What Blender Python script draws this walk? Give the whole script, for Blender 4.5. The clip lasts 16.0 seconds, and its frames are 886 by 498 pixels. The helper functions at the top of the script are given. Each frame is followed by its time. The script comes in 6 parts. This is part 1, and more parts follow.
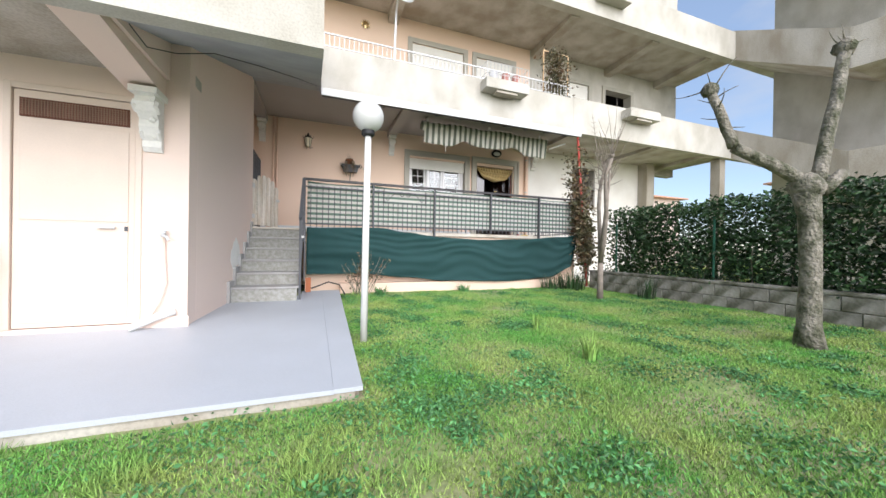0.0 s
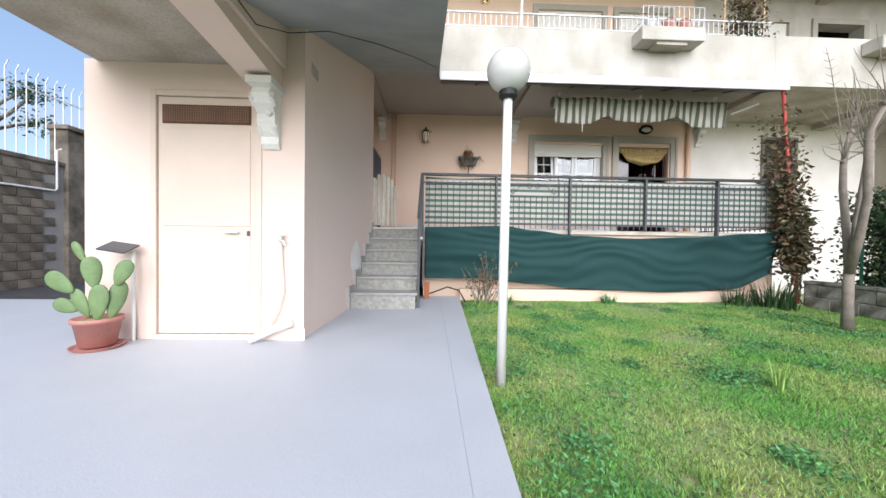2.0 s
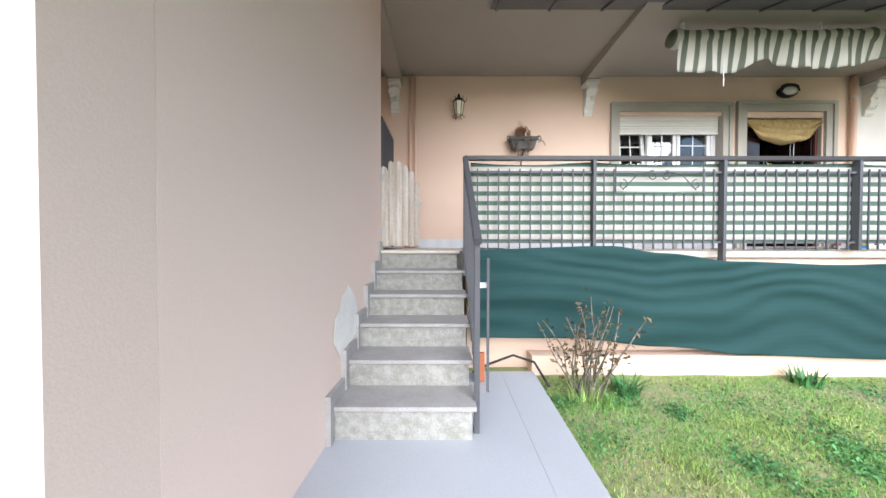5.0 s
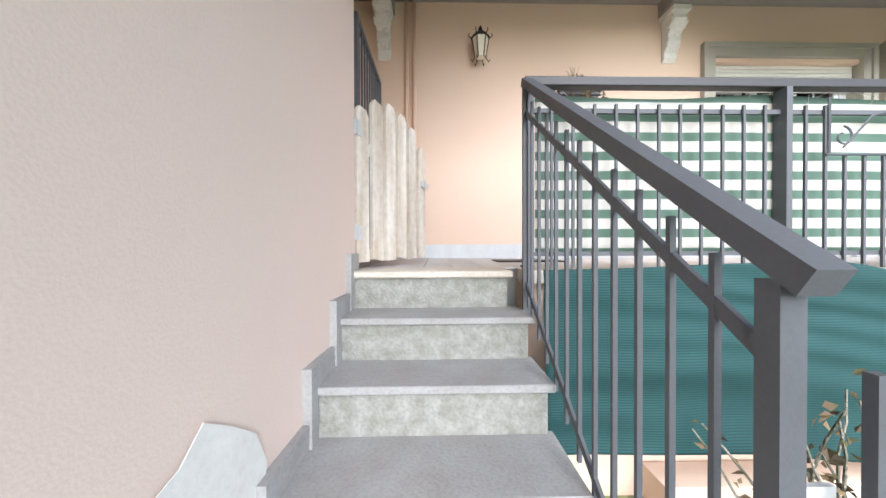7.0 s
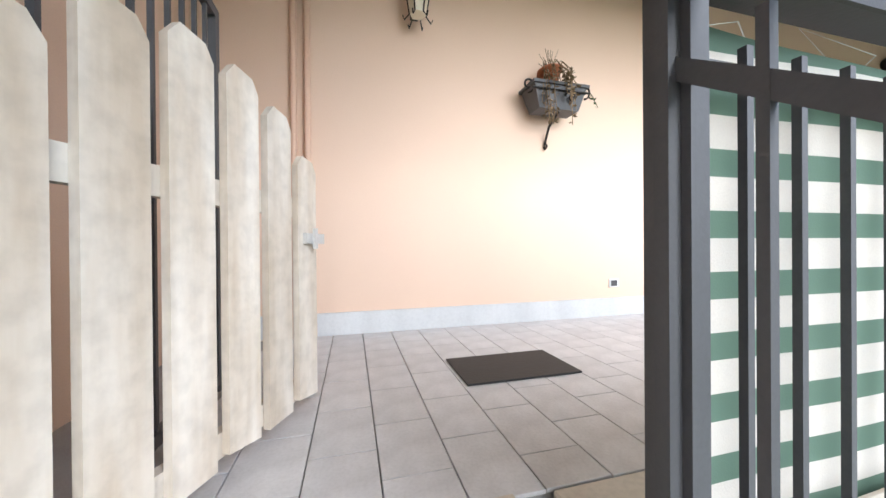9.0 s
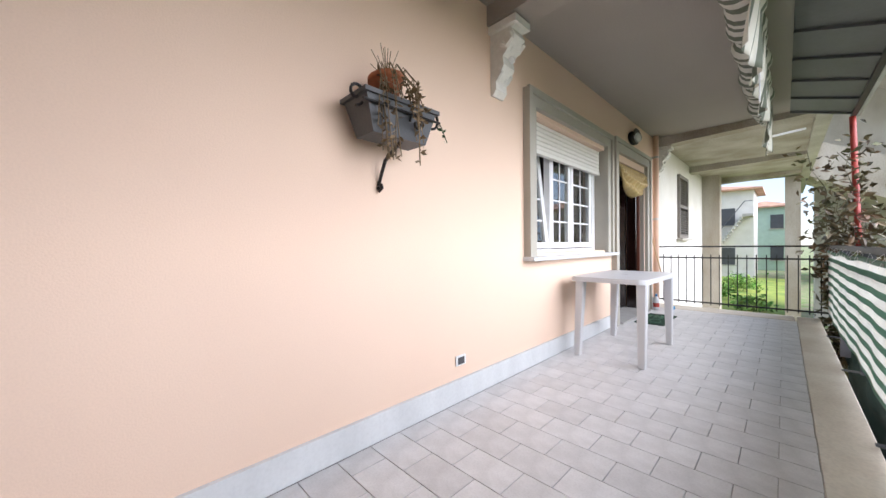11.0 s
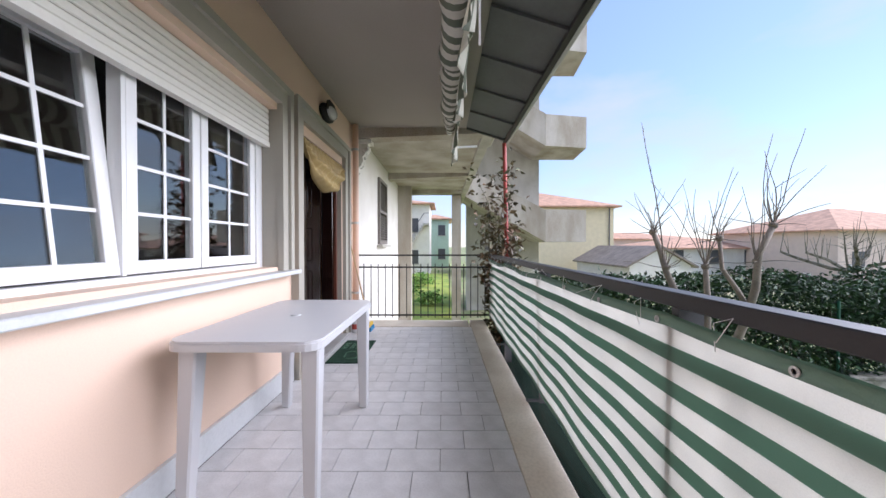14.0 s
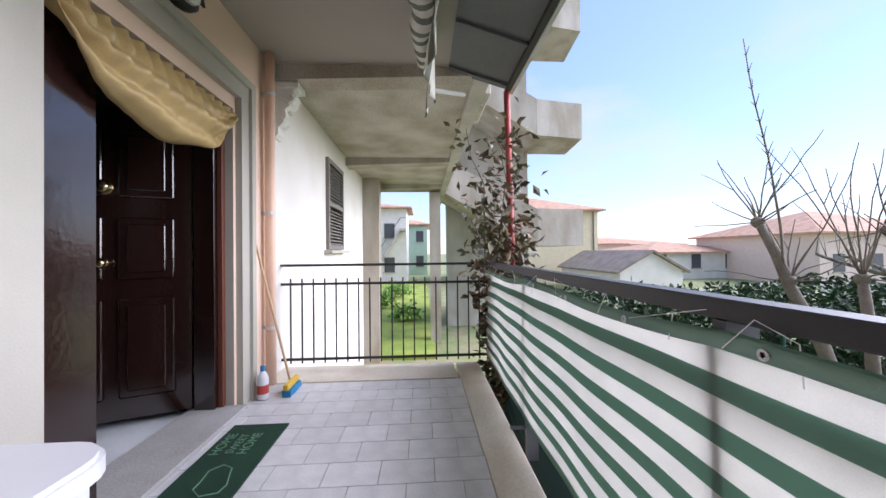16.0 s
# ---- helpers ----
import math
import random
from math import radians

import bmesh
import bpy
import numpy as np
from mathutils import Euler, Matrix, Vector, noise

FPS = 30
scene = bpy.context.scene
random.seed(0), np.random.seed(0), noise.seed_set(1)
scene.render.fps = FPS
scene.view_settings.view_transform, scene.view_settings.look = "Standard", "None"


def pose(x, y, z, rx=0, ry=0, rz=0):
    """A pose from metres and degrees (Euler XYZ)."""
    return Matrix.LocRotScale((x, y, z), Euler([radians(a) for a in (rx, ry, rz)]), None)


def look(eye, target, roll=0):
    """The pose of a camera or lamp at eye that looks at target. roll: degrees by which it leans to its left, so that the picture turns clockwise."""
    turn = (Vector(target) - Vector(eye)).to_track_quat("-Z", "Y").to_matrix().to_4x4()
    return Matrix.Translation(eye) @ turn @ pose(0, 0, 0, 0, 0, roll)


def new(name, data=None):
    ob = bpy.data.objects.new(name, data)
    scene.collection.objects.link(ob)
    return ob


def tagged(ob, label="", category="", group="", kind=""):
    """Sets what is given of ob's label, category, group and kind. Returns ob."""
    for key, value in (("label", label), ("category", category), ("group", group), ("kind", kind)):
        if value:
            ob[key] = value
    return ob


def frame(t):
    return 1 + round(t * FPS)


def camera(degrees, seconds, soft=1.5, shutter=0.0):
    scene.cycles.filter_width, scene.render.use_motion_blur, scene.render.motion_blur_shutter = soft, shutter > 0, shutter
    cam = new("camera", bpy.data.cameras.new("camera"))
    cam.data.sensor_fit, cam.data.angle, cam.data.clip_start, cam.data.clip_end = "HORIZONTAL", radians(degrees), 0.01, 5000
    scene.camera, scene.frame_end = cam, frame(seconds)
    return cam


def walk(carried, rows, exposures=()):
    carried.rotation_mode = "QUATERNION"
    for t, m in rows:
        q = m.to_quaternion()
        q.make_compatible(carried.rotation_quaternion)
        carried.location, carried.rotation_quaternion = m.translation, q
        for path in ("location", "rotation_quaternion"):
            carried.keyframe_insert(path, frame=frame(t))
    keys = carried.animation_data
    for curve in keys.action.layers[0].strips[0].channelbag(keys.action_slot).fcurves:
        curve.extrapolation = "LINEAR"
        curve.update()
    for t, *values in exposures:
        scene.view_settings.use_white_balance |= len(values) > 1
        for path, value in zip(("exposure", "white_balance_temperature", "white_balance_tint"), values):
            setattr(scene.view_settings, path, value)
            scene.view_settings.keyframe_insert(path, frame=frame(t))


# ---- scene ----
cam = camera(105.0, 16.0)
PATH = [
    (0, (0.24, -0.069, 1.06), (0.94, 1.805, 1.055), 0.9),
    (0.5, (0.196, 0.043, 1.056), (0.67, 1.985, 1.045), 0.9),
    (1, (0.192, 0.3, 1.049), (0.495, 2.277, 1.026), 0.7),
    (1.5, (0.201, 0.625, 1.089), (0.383, 2.616, 1.063), 0.7),
    (2, (0.177, 1.054, 1.143), (0.246, 3.052, 1.109), 0.8),
    (2.5, (0.11, 1.529, 1.174), (0.065, 3.528, 1.139), 0.9),
    (3, (-0.005, 2.025, 1.213), (-0.06, 4.024, 1.176), 0.6),
    (3.2, (-0.027, 2.235, 1.225), (-0.083, 4.234, 1.197), 0.7),
    (5.5, (-0.353, 4.373, 1.567), (-0.341, 6.372, 1.531), -0.1),
    (6, (-0.427, 4.904, 1.568), (-0.408, 6.904, 1.543), -0.2),
    (6.5, (-0.484, 5.427, 1.588), (-0.447, 7.427, 1.568), -0.4),
    (7, (-0.53, 5.909, 1.591), (-0.484, 7.908, 1.572), -0.2),
    (7.5, (-0.611, 6.464, 1.613), (-0.433, 8.456, 1.601), 0.9),
    (8, (-0.551, 6.899, 1.734), (-0.31, 8.884, 1.721), -0.4),
    (8.2, (-0.54, 7.024, 1.788), (-0.254, 9.004, 1.782), -0.6),
    (9.25, (-0.45, 7.53, 2.16), (0.135, 9.44, 2.15), -0.3),
    (10.3, (-0.287, 8.074, 2.411), (0.663, 9.834, 2.405), -0.3),
    (10.5, (-0.216, 8.159, 2.466), (0.878, 9.834, 2.456), -0.5),
    (11, (-0.024, 8.311, 2.579), (1.387, 9.728, 2.56), -0.6),
    (11.5, (0.135, 8.447, 2.646), (1.837, 9.496, 2.623), -0.1),
    (12, (0.309, 8.499, 2.653), (2.191, 9.175, 2.635), 0.1),
    (12.5, (0.603, 8.545, 2.677), (2.561, 8.953, 2.651), 0.4),
    (13, (0.938, 8.596, 2.652), (2.917, 8.885, 2.635), 0.2),
    (13.5, (1.372, 8.61, 2.659), (3.367, 8.747, 2.634), 0.1),
    (14, (1.847, 8.611, 2.685), (3.847, 8.612, 2.661), -0.0),
    (14.5, (2.302, 8.62, 2.7), (4.301, 8.594, 2.685), 0.0),
    (15, (2.771, 8.612, 2.69), (4.77, 8.56, 2.68), -0.2),
    (15.5, (3.274, 8.548, 2.66), (5.271, 8.447, 2.663), -0.6),
    (16, (3.757, 8.536, 2.643), (5.753, 8.413, 2.66), -0.6),
]
EXPOSURES = [(0, 1.05, 6350, 14), (3, 0.98, 6200, 14), (5.5, 1.75, 6150, 14), (6.5, 1.95, 6120, 13), (8, 2.0, 6150, 11), (10.5, 1.65, 6000, 14), (11.5, 1.42, 6050, 16), (13, 1.2, 5950, 18), (16, 1.38, 5850, 21)]
walk(cam, [(t, look(eye, target, roll)) for t, eye, target, roll in PATH], EXPOSURES)

# ---- world and light ----
world = bpy.data.worlds.new("world")
scene.world = world
world.use_nodes = True
wn, wl = world.node_tree.nodes, world.node_tree.links
wn.clear()
SUN_EL, SUN_AZ = 32, 178          # degrees; azimuth clockwise from +y
w_out = wn.new("ShaderNodeOutputWorld")
w_bg = wn.new("ShaderNodeBackground")
w_sky = wn.new("ShaderNodeTexSky")
w_sky.sky_type, w_sky.sun_disc = "NISHITA", False
w_sky.sun_elevation, w_sky.sun_rotation = radians(SUN_EL), radians(SUN_AZ)
w_sky.air_density, w_sky.dust_density = 1.0, 0.15
w_tc = wn.new("ShaderNodeTexCoord")
w_map = wn.new("ShaderNodeMapping")
w_map.inputs["Scale"].default_value = (1.2, 1.2, 3.2)
w_noise = wn.new("ShaderNodeTexNoise")
w_noise.inputs["Scale"].default_value, w_noise.inputs["Detail"].default_value = 1.7, 7.0
w_noise.inputs["Roughness"].default_value = 0.55
w_ramp = wn.new("ShaderNodeValToRGB")
w_ramp.color_ramp.elements[0].position, w_ramp.color_ramp.elements[1].position = 0.48, 0.78
w_mix = wn.new("ShaderNodeMixRGB")
w_mix.inputs[2].default_value = (2.5, 2.6, 2.7, 1)
wl.new(w_tc.outputs["Generated"], w_map.inputs["Vector"])
wl.new(w_map.outputs[0], w_noise.inputs["Vector"])
wl.new(w_noise.outputs["Fac"], w_ramp.inputs["Fac"])
wl.new(w_ramp.outputs["Color"], w_mix.inputs["Fac"])
w_haze = wn.new("ShaderNodeMixRGB")          # thin even haze over the whole sky
w_haze.inputs[0].default_value, w_haze.inputs[2].default_value = 0.55, (1.35, 1.8, 2.45, 1)
wl.new(w_sky.outputs["Color"], w_haze.inputs[1])
wl.new(w_haze.outputs["Color"], w_mix.inputs[1])
wl.new(w_mix.outputs["Color"], w_bg.inputs["Color"])
wl.new(w_bg.outputs[0], w_out.inputs["Surface"])
w_bg.inputs["Strength"].default_value = 0.135
sun_data = bpy.data.lights.new("sun", "SUN")
sun_data.energy, sun_data.angle, sun_data.color = 3.1, radians(70), (1.0, 0.97, 0.93)
sun = new("sun", sun_data)
sun_dir = Vector((math.sin(radians(SUN_AZ)) * math.cos(radians(SUN_EL)), math.cos(radians(SUN_AZ)) * math.cos(radians(SUN_EL)), math.sin(radians(SUN_EL))))
sun.matrix_world = look(sun_dir * 40, (0, 0, 0))


# ---- materials ----
def mat(name, color, rough=0.7, metal=0.0, var=0.12, scale=3.0, fine=60.0, bump=0.15, tint=None, alpha=1.0, spec=0.5, streak=1.0, each=0.0):
    """Surface with broad stains, fine grain and relief."""
    m = bpy.data.materials.new(name)
    m.use_nodes = True
    n, l = m.node_tree.nodes, m.node_tree.links
    b = n["Principled BSDF"]
    b.inputs["Roughness"].default_value, b.inputs["Metallic"].default_value = rough, metal
    b.inputs["Specular IOR Level"].default_value = spec
    tc, mp = n.new("ShaderNodeTexCoord"), n.new("ShaderNodeMapping")
    mp.inputs["Scale"].default_value = (1, 1, 1 / streak)
    l.new(tc.outputs["Object"], mp.inputs[0])
    big, small = n.new("ShaderNodeTexNoise"), n.new("ShaderNodeTexNoise")
    big.inputs["Scale"].default_value, big.inputs["Detail"].default_value = scale, 6
    small.inputs["Scale"].default_value, small.inputs["Detail"].default_value = fine, 3
    l.new(mp.outputs[0], big.inputs["Vector"]), l.new(tc.outputs["Object"], small.inputs["Vector"])
    lo = tint or tuple(c * 0.62 for c in color)
    ramp = n.new("ShaderNodeValToRGB")
    ramp.color_ramp.elements[0].position, ramp.color_ramp.elements[1].position = 0.35, 0.65
    f = lambda c, k: tuple(a + (b_ - a) * k for a, b_ in zip(color, c)) + (1,)
    ramp.color_ramp.elements[0].color = f(lo, min(1, var * 4))
    ramp.color_ramp.elements[1].color = (*color, 1)
    l.new(big.outputs["Fac"], ramp.inputs["Fac"])
    mix = n.new("ShaderNodeMixRGB")
    mix.blend_type = "MULTIPLY"
    mix.inputs[0].default_value = min(1, var * 2)
    r2 = n.new("ShaderNodeValToRGB")
    r2.color_ramp.elements[0].position, r2.color_ramp.elements[1].position = 0.3, 0.6
    r2.color_ramp.elements[0].color = (0.6, 0.6, 0.6, 1)
    l.new(small.outputs["Fac"], r2.inputs["Fac"])
    l.new(ramp.outputs["Color"], mix.inputs[1]), l.new(r2.outputs["Color"], mix.inputs[2])
    last = mix.outputs["Color"]
    if each:
        oi, hs, mr = n.new("ShaderNodeObjectInfo"), n.new("ShaderNodeHueSaturation"), n.new("ShaderNodeMapRange")
        mr.inputs["To Min"].default_value, mr.inputs["To Max"].default_value = 1 - each, 1 + each
        l.new(oi.outputs["Random"], mr.inputs["Value"]), l.new(mr.outputs[0], hs.inputs["Value"])
        l.new(last, hs.inputs["Color"])
        last = hs.outputs["Color"]
    l.new(last, b.inputs["Base Color"])
    if bump:
        bp = n.new("ShaderNodeBump")
        bp.inputs["Strength"].default_value, bp.inputs["Distance"].default_value = bump, 0.01
        l.new(small.outputs["Fac"], bp.inputs["Height"])
        l.new(bp.outputs["Normal"], b.inputs["Normal"])
    return m


def island(m, k=0.35):
    """Varies a material leaf by leaf."""
    n, l = m.node_tree.nodes, m.node_tree.links
    b = n["Principled BSDF"]
    src = b.inputs["Base Color"].links[0].from_socket
    g, hs, mr = n.new("ShaderNodeNewGeometry"), n.new("ShaderNodeHueSaturation"), n.new("ShaderNodeMapRange")
    mr.inputs["To Min"].default_value, mr.inputs["To Max"].default_value = 1 - k, 1 + k
    l.new(g.outputs["Random Per Island"], mr.inputs["Value"])
    l.new(mr.outputs[0], hs.inputs["Value"]), l.new(src, hs.inputs["Color"])
    l.new(hs.outputs["Color"], b.inputs["Base Color"])
    return m


def striped(name, dark, light, axis, pitch, share, through_light=0.0, offset=0.0):
    """Woven cloth with stripes along one object axis."""
    m = mat(name, light, 0.85, var=0.06, scale=4, fine=300, bump=0.2)
    n, l = m.node_tree.nodes, m.node_tree.links
    b = n["Principled BSDF"]
    src = b.inputs["Base Color"].links[0].from_socket
    tc, sep = n.new("ShaderNodeTexCoord"), n.new("ShaderNodeSeparateXYZ")
    l.new(tc.outputs["Object"], sep.inputs[0])
    a, d, c = (n.new("ShaderNodeMath") for _ in range(3))
    a.operation, d.operation, c.operation = "ADD", "PINGPONG", "GREATER_THAN"
    a.inputs[1].default_value, d.inputs[1].default_value, c.inputs[1].default_value = 50 + offset, pitch / 2, pitch / 2 * (1 - share)
    l.new(sep.outputs[axis], a.inputs[0]), l.new(a.outputs[0], d.inputs[0]), l.new(d.outputs[0], c.inputs[0])
    mix = n.new("ShaderNodeMixRGB")
    mix.inputs[2].default_value = (*dark, 1)
    l.new(c.outputs[0], mix.inputs[0]), l.new(src, mix.inputs[1])
    l.new(mix.outputs[0], b.inputs["Base Color"])
    if through_light:
        tr, ms, out = n.new("ShaderNodeBsdfTranslucent"), n.new("ShaderNodeMixShader"), n["Material Output"]
        l.new(mix.outputs[0], tr.inputs["Color"])
        ms.inputs[0].default_value = through_light
        l.new(b.outputs[0], ms.inputs[1]), l.new(tr.outputs[0], ms.inputs[2]), l.new(ms.outputs[0], out.inputs["Surface"])
    return m


def glass_mat(name, tint=(0.9, 0.95, 0.95)):
    m = bpy.data.materials.new(name)
    m.use_nodes = True
    b = m.node_tree.nodes["Principled BSDF"]
    b.inputs["Base Color"].default_value = (*tint, 1)
    b.inputs["Roughness"].default_value, b.inputs["Transmission Weight"].default_value, b.inputs["IOR"].default_value = 0.02, 1.0, 1.7
    return m


PEACH = mat("peach_render", (0.80, 0.61, 0.475), 0.9, var=0.05, scale=1.2, fine=140, bump=0.12, tint=(0.74, 0.53, 0.41))
PINK = mat("pale_pink_render", (0.76, 0.61, 0.525), 0.9, var=0.05, scale=1.0, fine=140, bump=0.12, tint=(0.77, 0.62, 0.55))
WHITEWALL = mat("white_plaster", (0.78, 0.75, 0.70), 0.9, var=0.10, scale=1.5, fine=90, bump=0.15, tint=(0.60, 0.55, 0.48))
CONC = mat("weathered_concrete", (0.54, 0.50, 0.44), 0.92, var=0.25, scale=1.6, fine=40, bump=0.35, tint=(0.36, 0.31, 0.24), streak=2.5)
CONC_LIGHT = mat("pale_concrete", (0.57, 0.545, 0.49), 0.92, var=0.2, scale=1.8, fine=50, bump=0.3, tint=(0.40, 0.37, 0.31), streak=1.5)
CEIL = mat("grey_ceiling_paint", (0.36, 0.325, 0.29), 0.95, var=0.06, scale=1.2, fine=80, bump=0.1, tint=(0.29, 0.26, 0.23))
SOFFIT = mat("bluish_grey_soffit", (0.36, 0.37, 0.37), 0.95, var=0.14, scale=2, fine=80, bump=0.15, tint=(0.25, 0.26, 0.27))
STONE = mat("grey_stone_surround", (0.43, 0.405, 0.345), 0.8, var=0.05, scale=3, fine=120, bump=0.08)
STEP = mat("grey_stone_step", (0.40, 0.395, 0.385), 0.75, var=0.18, scale=5, fine=70, bump=0.3, tint=(0.33, 0.31, 0.29))
RISER = mat("rough_stone_riser", (0.39, 0.385, 0.36), 0.9, var=0.2, scale=16, fine=60, bump=0.7, tint=(0.25, 0.25, 0.205))
TRAV = mat("travertine_kerb", (0.70, 0.65, 0.56), 0.6, var=0.15, scale=3, fine=50, bump=0.15, tint=(0.50, 0.42, 0.33))
SKIRT = mat("pale_marble_skirting", (0.68, 0.70, 0.71), 0.45, var=0.08, scale=5, fine=60, bump=0.05, streak=4)
TILE = mat("grey_terrace_tile", (0.61, 0.605, 0.61), 0.42, var=0.10, scale=8, fine=90, bump=0.12, each=0.06)
GROUT = mat("grout", (0.36, 0.35, 0.34), 0.95, fine=200)
SLAB = mat("pale_painted_slab", (0.46, 0.485, 0.52), 0.5, var=0.10, scale=1.6, fine=120, bump=0.15, tint=(0.40, 0.42, 0.44))
EARTH = mat("lawn_ground", (0.20, 0.29, 0.085), 0.95, var=0.3, scale=1.6, fine=25, bump=0.8, tint=(0.36, 0.31, 0.19))
GRASS = island(mat("grass_blades", (0.13, 0.37, 0.07), 0.7, var=0.25, scale=1.3, fine=30, bump=0, tint=(0.33, 0.43, 0.12), spec=0.2), 0.6)
DOORPINK = mat("cream_pink_door_paint", (0.69, 0.56, 0.465), 0.5, var=0.04, scale=2, fine=60, bump=0.05)
STEEL = mat("grey_painted_steel", (0.085, 0.088, 0.096), 0.6, metal=0.0, var=0.1, fine=120, bump=0.05)
DARKSTEEL = mat("dark_brown_steel", (0.03, 0.027, 0.027), 0.5, metal=0.0, var=0.1, fine=120, bump=0.05)
SHEET = mat("grey_sheet_metal", (0.12, 0.12, 0.125), 0.5, metal=0.1, var=0.1, fine=30, bump=0.03)
ZINC = mat("pale_zinc", (0.62, 0.62, 0.61), 0.5, metal=0.2, var=0.1)
POLEWHITE = mat("white_pole_paint", (0.78, 0.77, 0.73), 0.4, var=0.06, fine=80, bump=0.05)
PLASTIC = mat("white_plastic", (0.60, 0.60, 0.615), 0.35, var=0.02, fine=200, bump=0.02)
PVC = mat("white_window_frame", (0.82, 0.82, 0.82), 0.35, var=0.02, fine=80, bump=0.02)
SHUTTER = mat("cream_roller_shutter", (0.80, 0.78, 0.72), 0.5, var=0.03, fine=60, bump=0.03)
WOODDARK = mat("mahogany_door", (0.022, 0.009, 0.007), 0.13, var=0.2, scale=4, fine=40, bump=0.06, streak=8, spec=1.0)
WOODRED = mat("reddish_door_jamb", (0.16, 0.05, 0.03), 0.35, var=0.2, scale=4, fine=40, bump=0.06, streak=8)
GATEWOOD = mat("weathered_whitewashed_plank", (0.78, 0.73, 0.655), 0.85, var=0.17, scale=9, fine=22, bump=0.25, tint=(0.46, 0.35, 0.23), streak=7, each=0.08)
NET = striped("green_shade_net", (0.004, 0.030, 0.030), (0.009, 0.060, 0.058), 2, 0.014, 0.5)
RAILCLOTH = striped("striped_rail_cloth", (0.20, 0.315, 0.25), (0.85, 0.84, 0.80), 2, 0.112, 0.45, 0.6, -0.041)
HEM = mat("green_hem", (0.185, 0.30, 0.235), 0.85, var=0.06, fine=300, bump=0.2)
AWNCLOTH = striped("striped_awning_cloth", (0.20, 0.22, 0.17), (0.84, 0.82, 0.74), 0, 0.155, 0.45, 0.35)
GOLD = mat("gold_satin_curtain", (0.50, 0.36, 0.15), 0.45, var=0.12, scale=5, fine=120, bump=0.1)
PLASTERORN = mat("white_plaster_bracket", (0.82, 0.80, 0.75), 0.85, var=0.08, fine=30, bump=0.3)
PIPE = mat("copper_brown_pipe", (0.60, 0.33, 0.20), 0.5, var=0.1)
PIPEPEACH = mat("peach_painted_pipe", (0.80, 0.55, 0.41), 0.6, var=0.05)
RED = mat("red_painted_pole", (0.50, 0.07, 0.05), 0.5, var=0.2, fine=40, bump=0.1)
BARK = mat("mottled_bark", (0.30, 0.27, 0.22), 0.95, var=0.25, scale=9, fine=28, bump=1.0, tint=(0.07, 0.075, 0.04), streak=1.5)
BARK.node_tree.nodes["Bump"].inputs["Distance"].default_value = 0.05
TWIG = mat("pale_bark", (0.29, 0.245, 0.20), 0.9, var=0.2, scale=8, fine=60, bump=0.5)
LEAF = island(mat("hedge_leaf", (0.035, 0.085, 0.025), 0.5, var=0.2, scale=3, fine=30, bump=0), 0.6)
WEED = island(mat("clover_leaf", (0.09, 0.27, 0.08), 0.6, var=0.2, scale=2, fine=30, bump=0), 0.5)
LEAFB = island(mat("reddish_climber_leaf", (0.10, 0.11, 0.05), 0.5, var=0.2, scale=3, fine=30, bump=0, tint=(0.17, 0.08, 0.045)), 0.6)
DRYLEAF = island(mat("dry_stem", (0.22, 0.15, 0.08), 0.8, var=0.2, bump=0), 0.4)
IRON = mat("black_iron", (0.025, 0.022, 0.022), 0.5, metal=0.5, var=0.1, fine=90)
TERRA = mat("terracotta", (0.48, 0.16, 0.07), 0.8, var=0.15)
ROSEPOT = mat("rose_plastic_pot", (0.50, 0.22, 0.18), 0.6, var=0.1)
CACTUS = mat("prickly_pear_pad", (0.16, 0.25, 0.10), 0.6, var=0.15, scale=8, fine=30, bump=0.2)
GREYPLASTIC = mat("dark_grey_planter", (0.085, 0.085, 0.09), 0.5, var=0.1)
BLACK = mat("black_rubber", (0.015, 0.015, 0.016), 0.6)
MATGREEN = mat("dark_green_doormat", (0.008, 0.045, 0.022), 0.95, var=0.2, fine=400, bump=0.5)
MATPRINT = mat("pale_green_print", (0.12, 0.25, 0.15), 0.9)
ROOFTILE = mat("terracotta_roof", (0.62, 0.36, 0.24), 0.85, var=0.2, scale=2, fine=12, bump=0.4)
YELLOWWALL = mat("cream_yellow_render", (0.72, 0.62, 0.42), 0.9, var=0.05)
GREENWALL = mat("mint_render", (0.48, 0.62, 0.50), 0.9, var=0.05)
PALEPINK = mat("far_pink_render", (0.72, 0.58, 0.50), 0.9, var=0.05)
ASPHALT = mat("asphalt", (0.06, 0.06, 0.062), 0.9, var=0.15, fine=80, bump=0.4)
BLOCKWALL = mat("mossy_block", (0.44, 0.41, 0.36), 0.95, var=0.3, scale=4, fine=40, bump=0.5, tint=(0.10, 0.10, 0.06), each=0.15)
OLDBLOCK = mat("old_brown_block", (0.24, 0.205, 0.165), 0.95, var=0.3, scale=3, fine=40, bump=0.5, tint=(0.09, 0.08, 0.06), each=0.2)
LOUVRE = mat("grey_brown_louvre", (0.23, 0.205, 0.18), 0.7, var=0.15, fine=60, bump=0.1)
GREYTILE = mat("brown_grey_roof", (0.30, 0.25, 0.21), 0.85, var=0.2, scale=2, fine=12, bump=0.4)
# near-black room surfaces: the gloom of unlit rooms is put into the colour
DARKROOM = mat("painted_room_shade", (0.10, 0.09, 0.08), 0.9)
CHROME = mat("chrome", (0.75, 0.75, 0.75), 0.18, metal=1.0, var=0.02, bump=0)
BRASS = mat("brass", (0.55, 0.42, 0.22), 0.25, metal=1.0, var=0.05, bump=0)
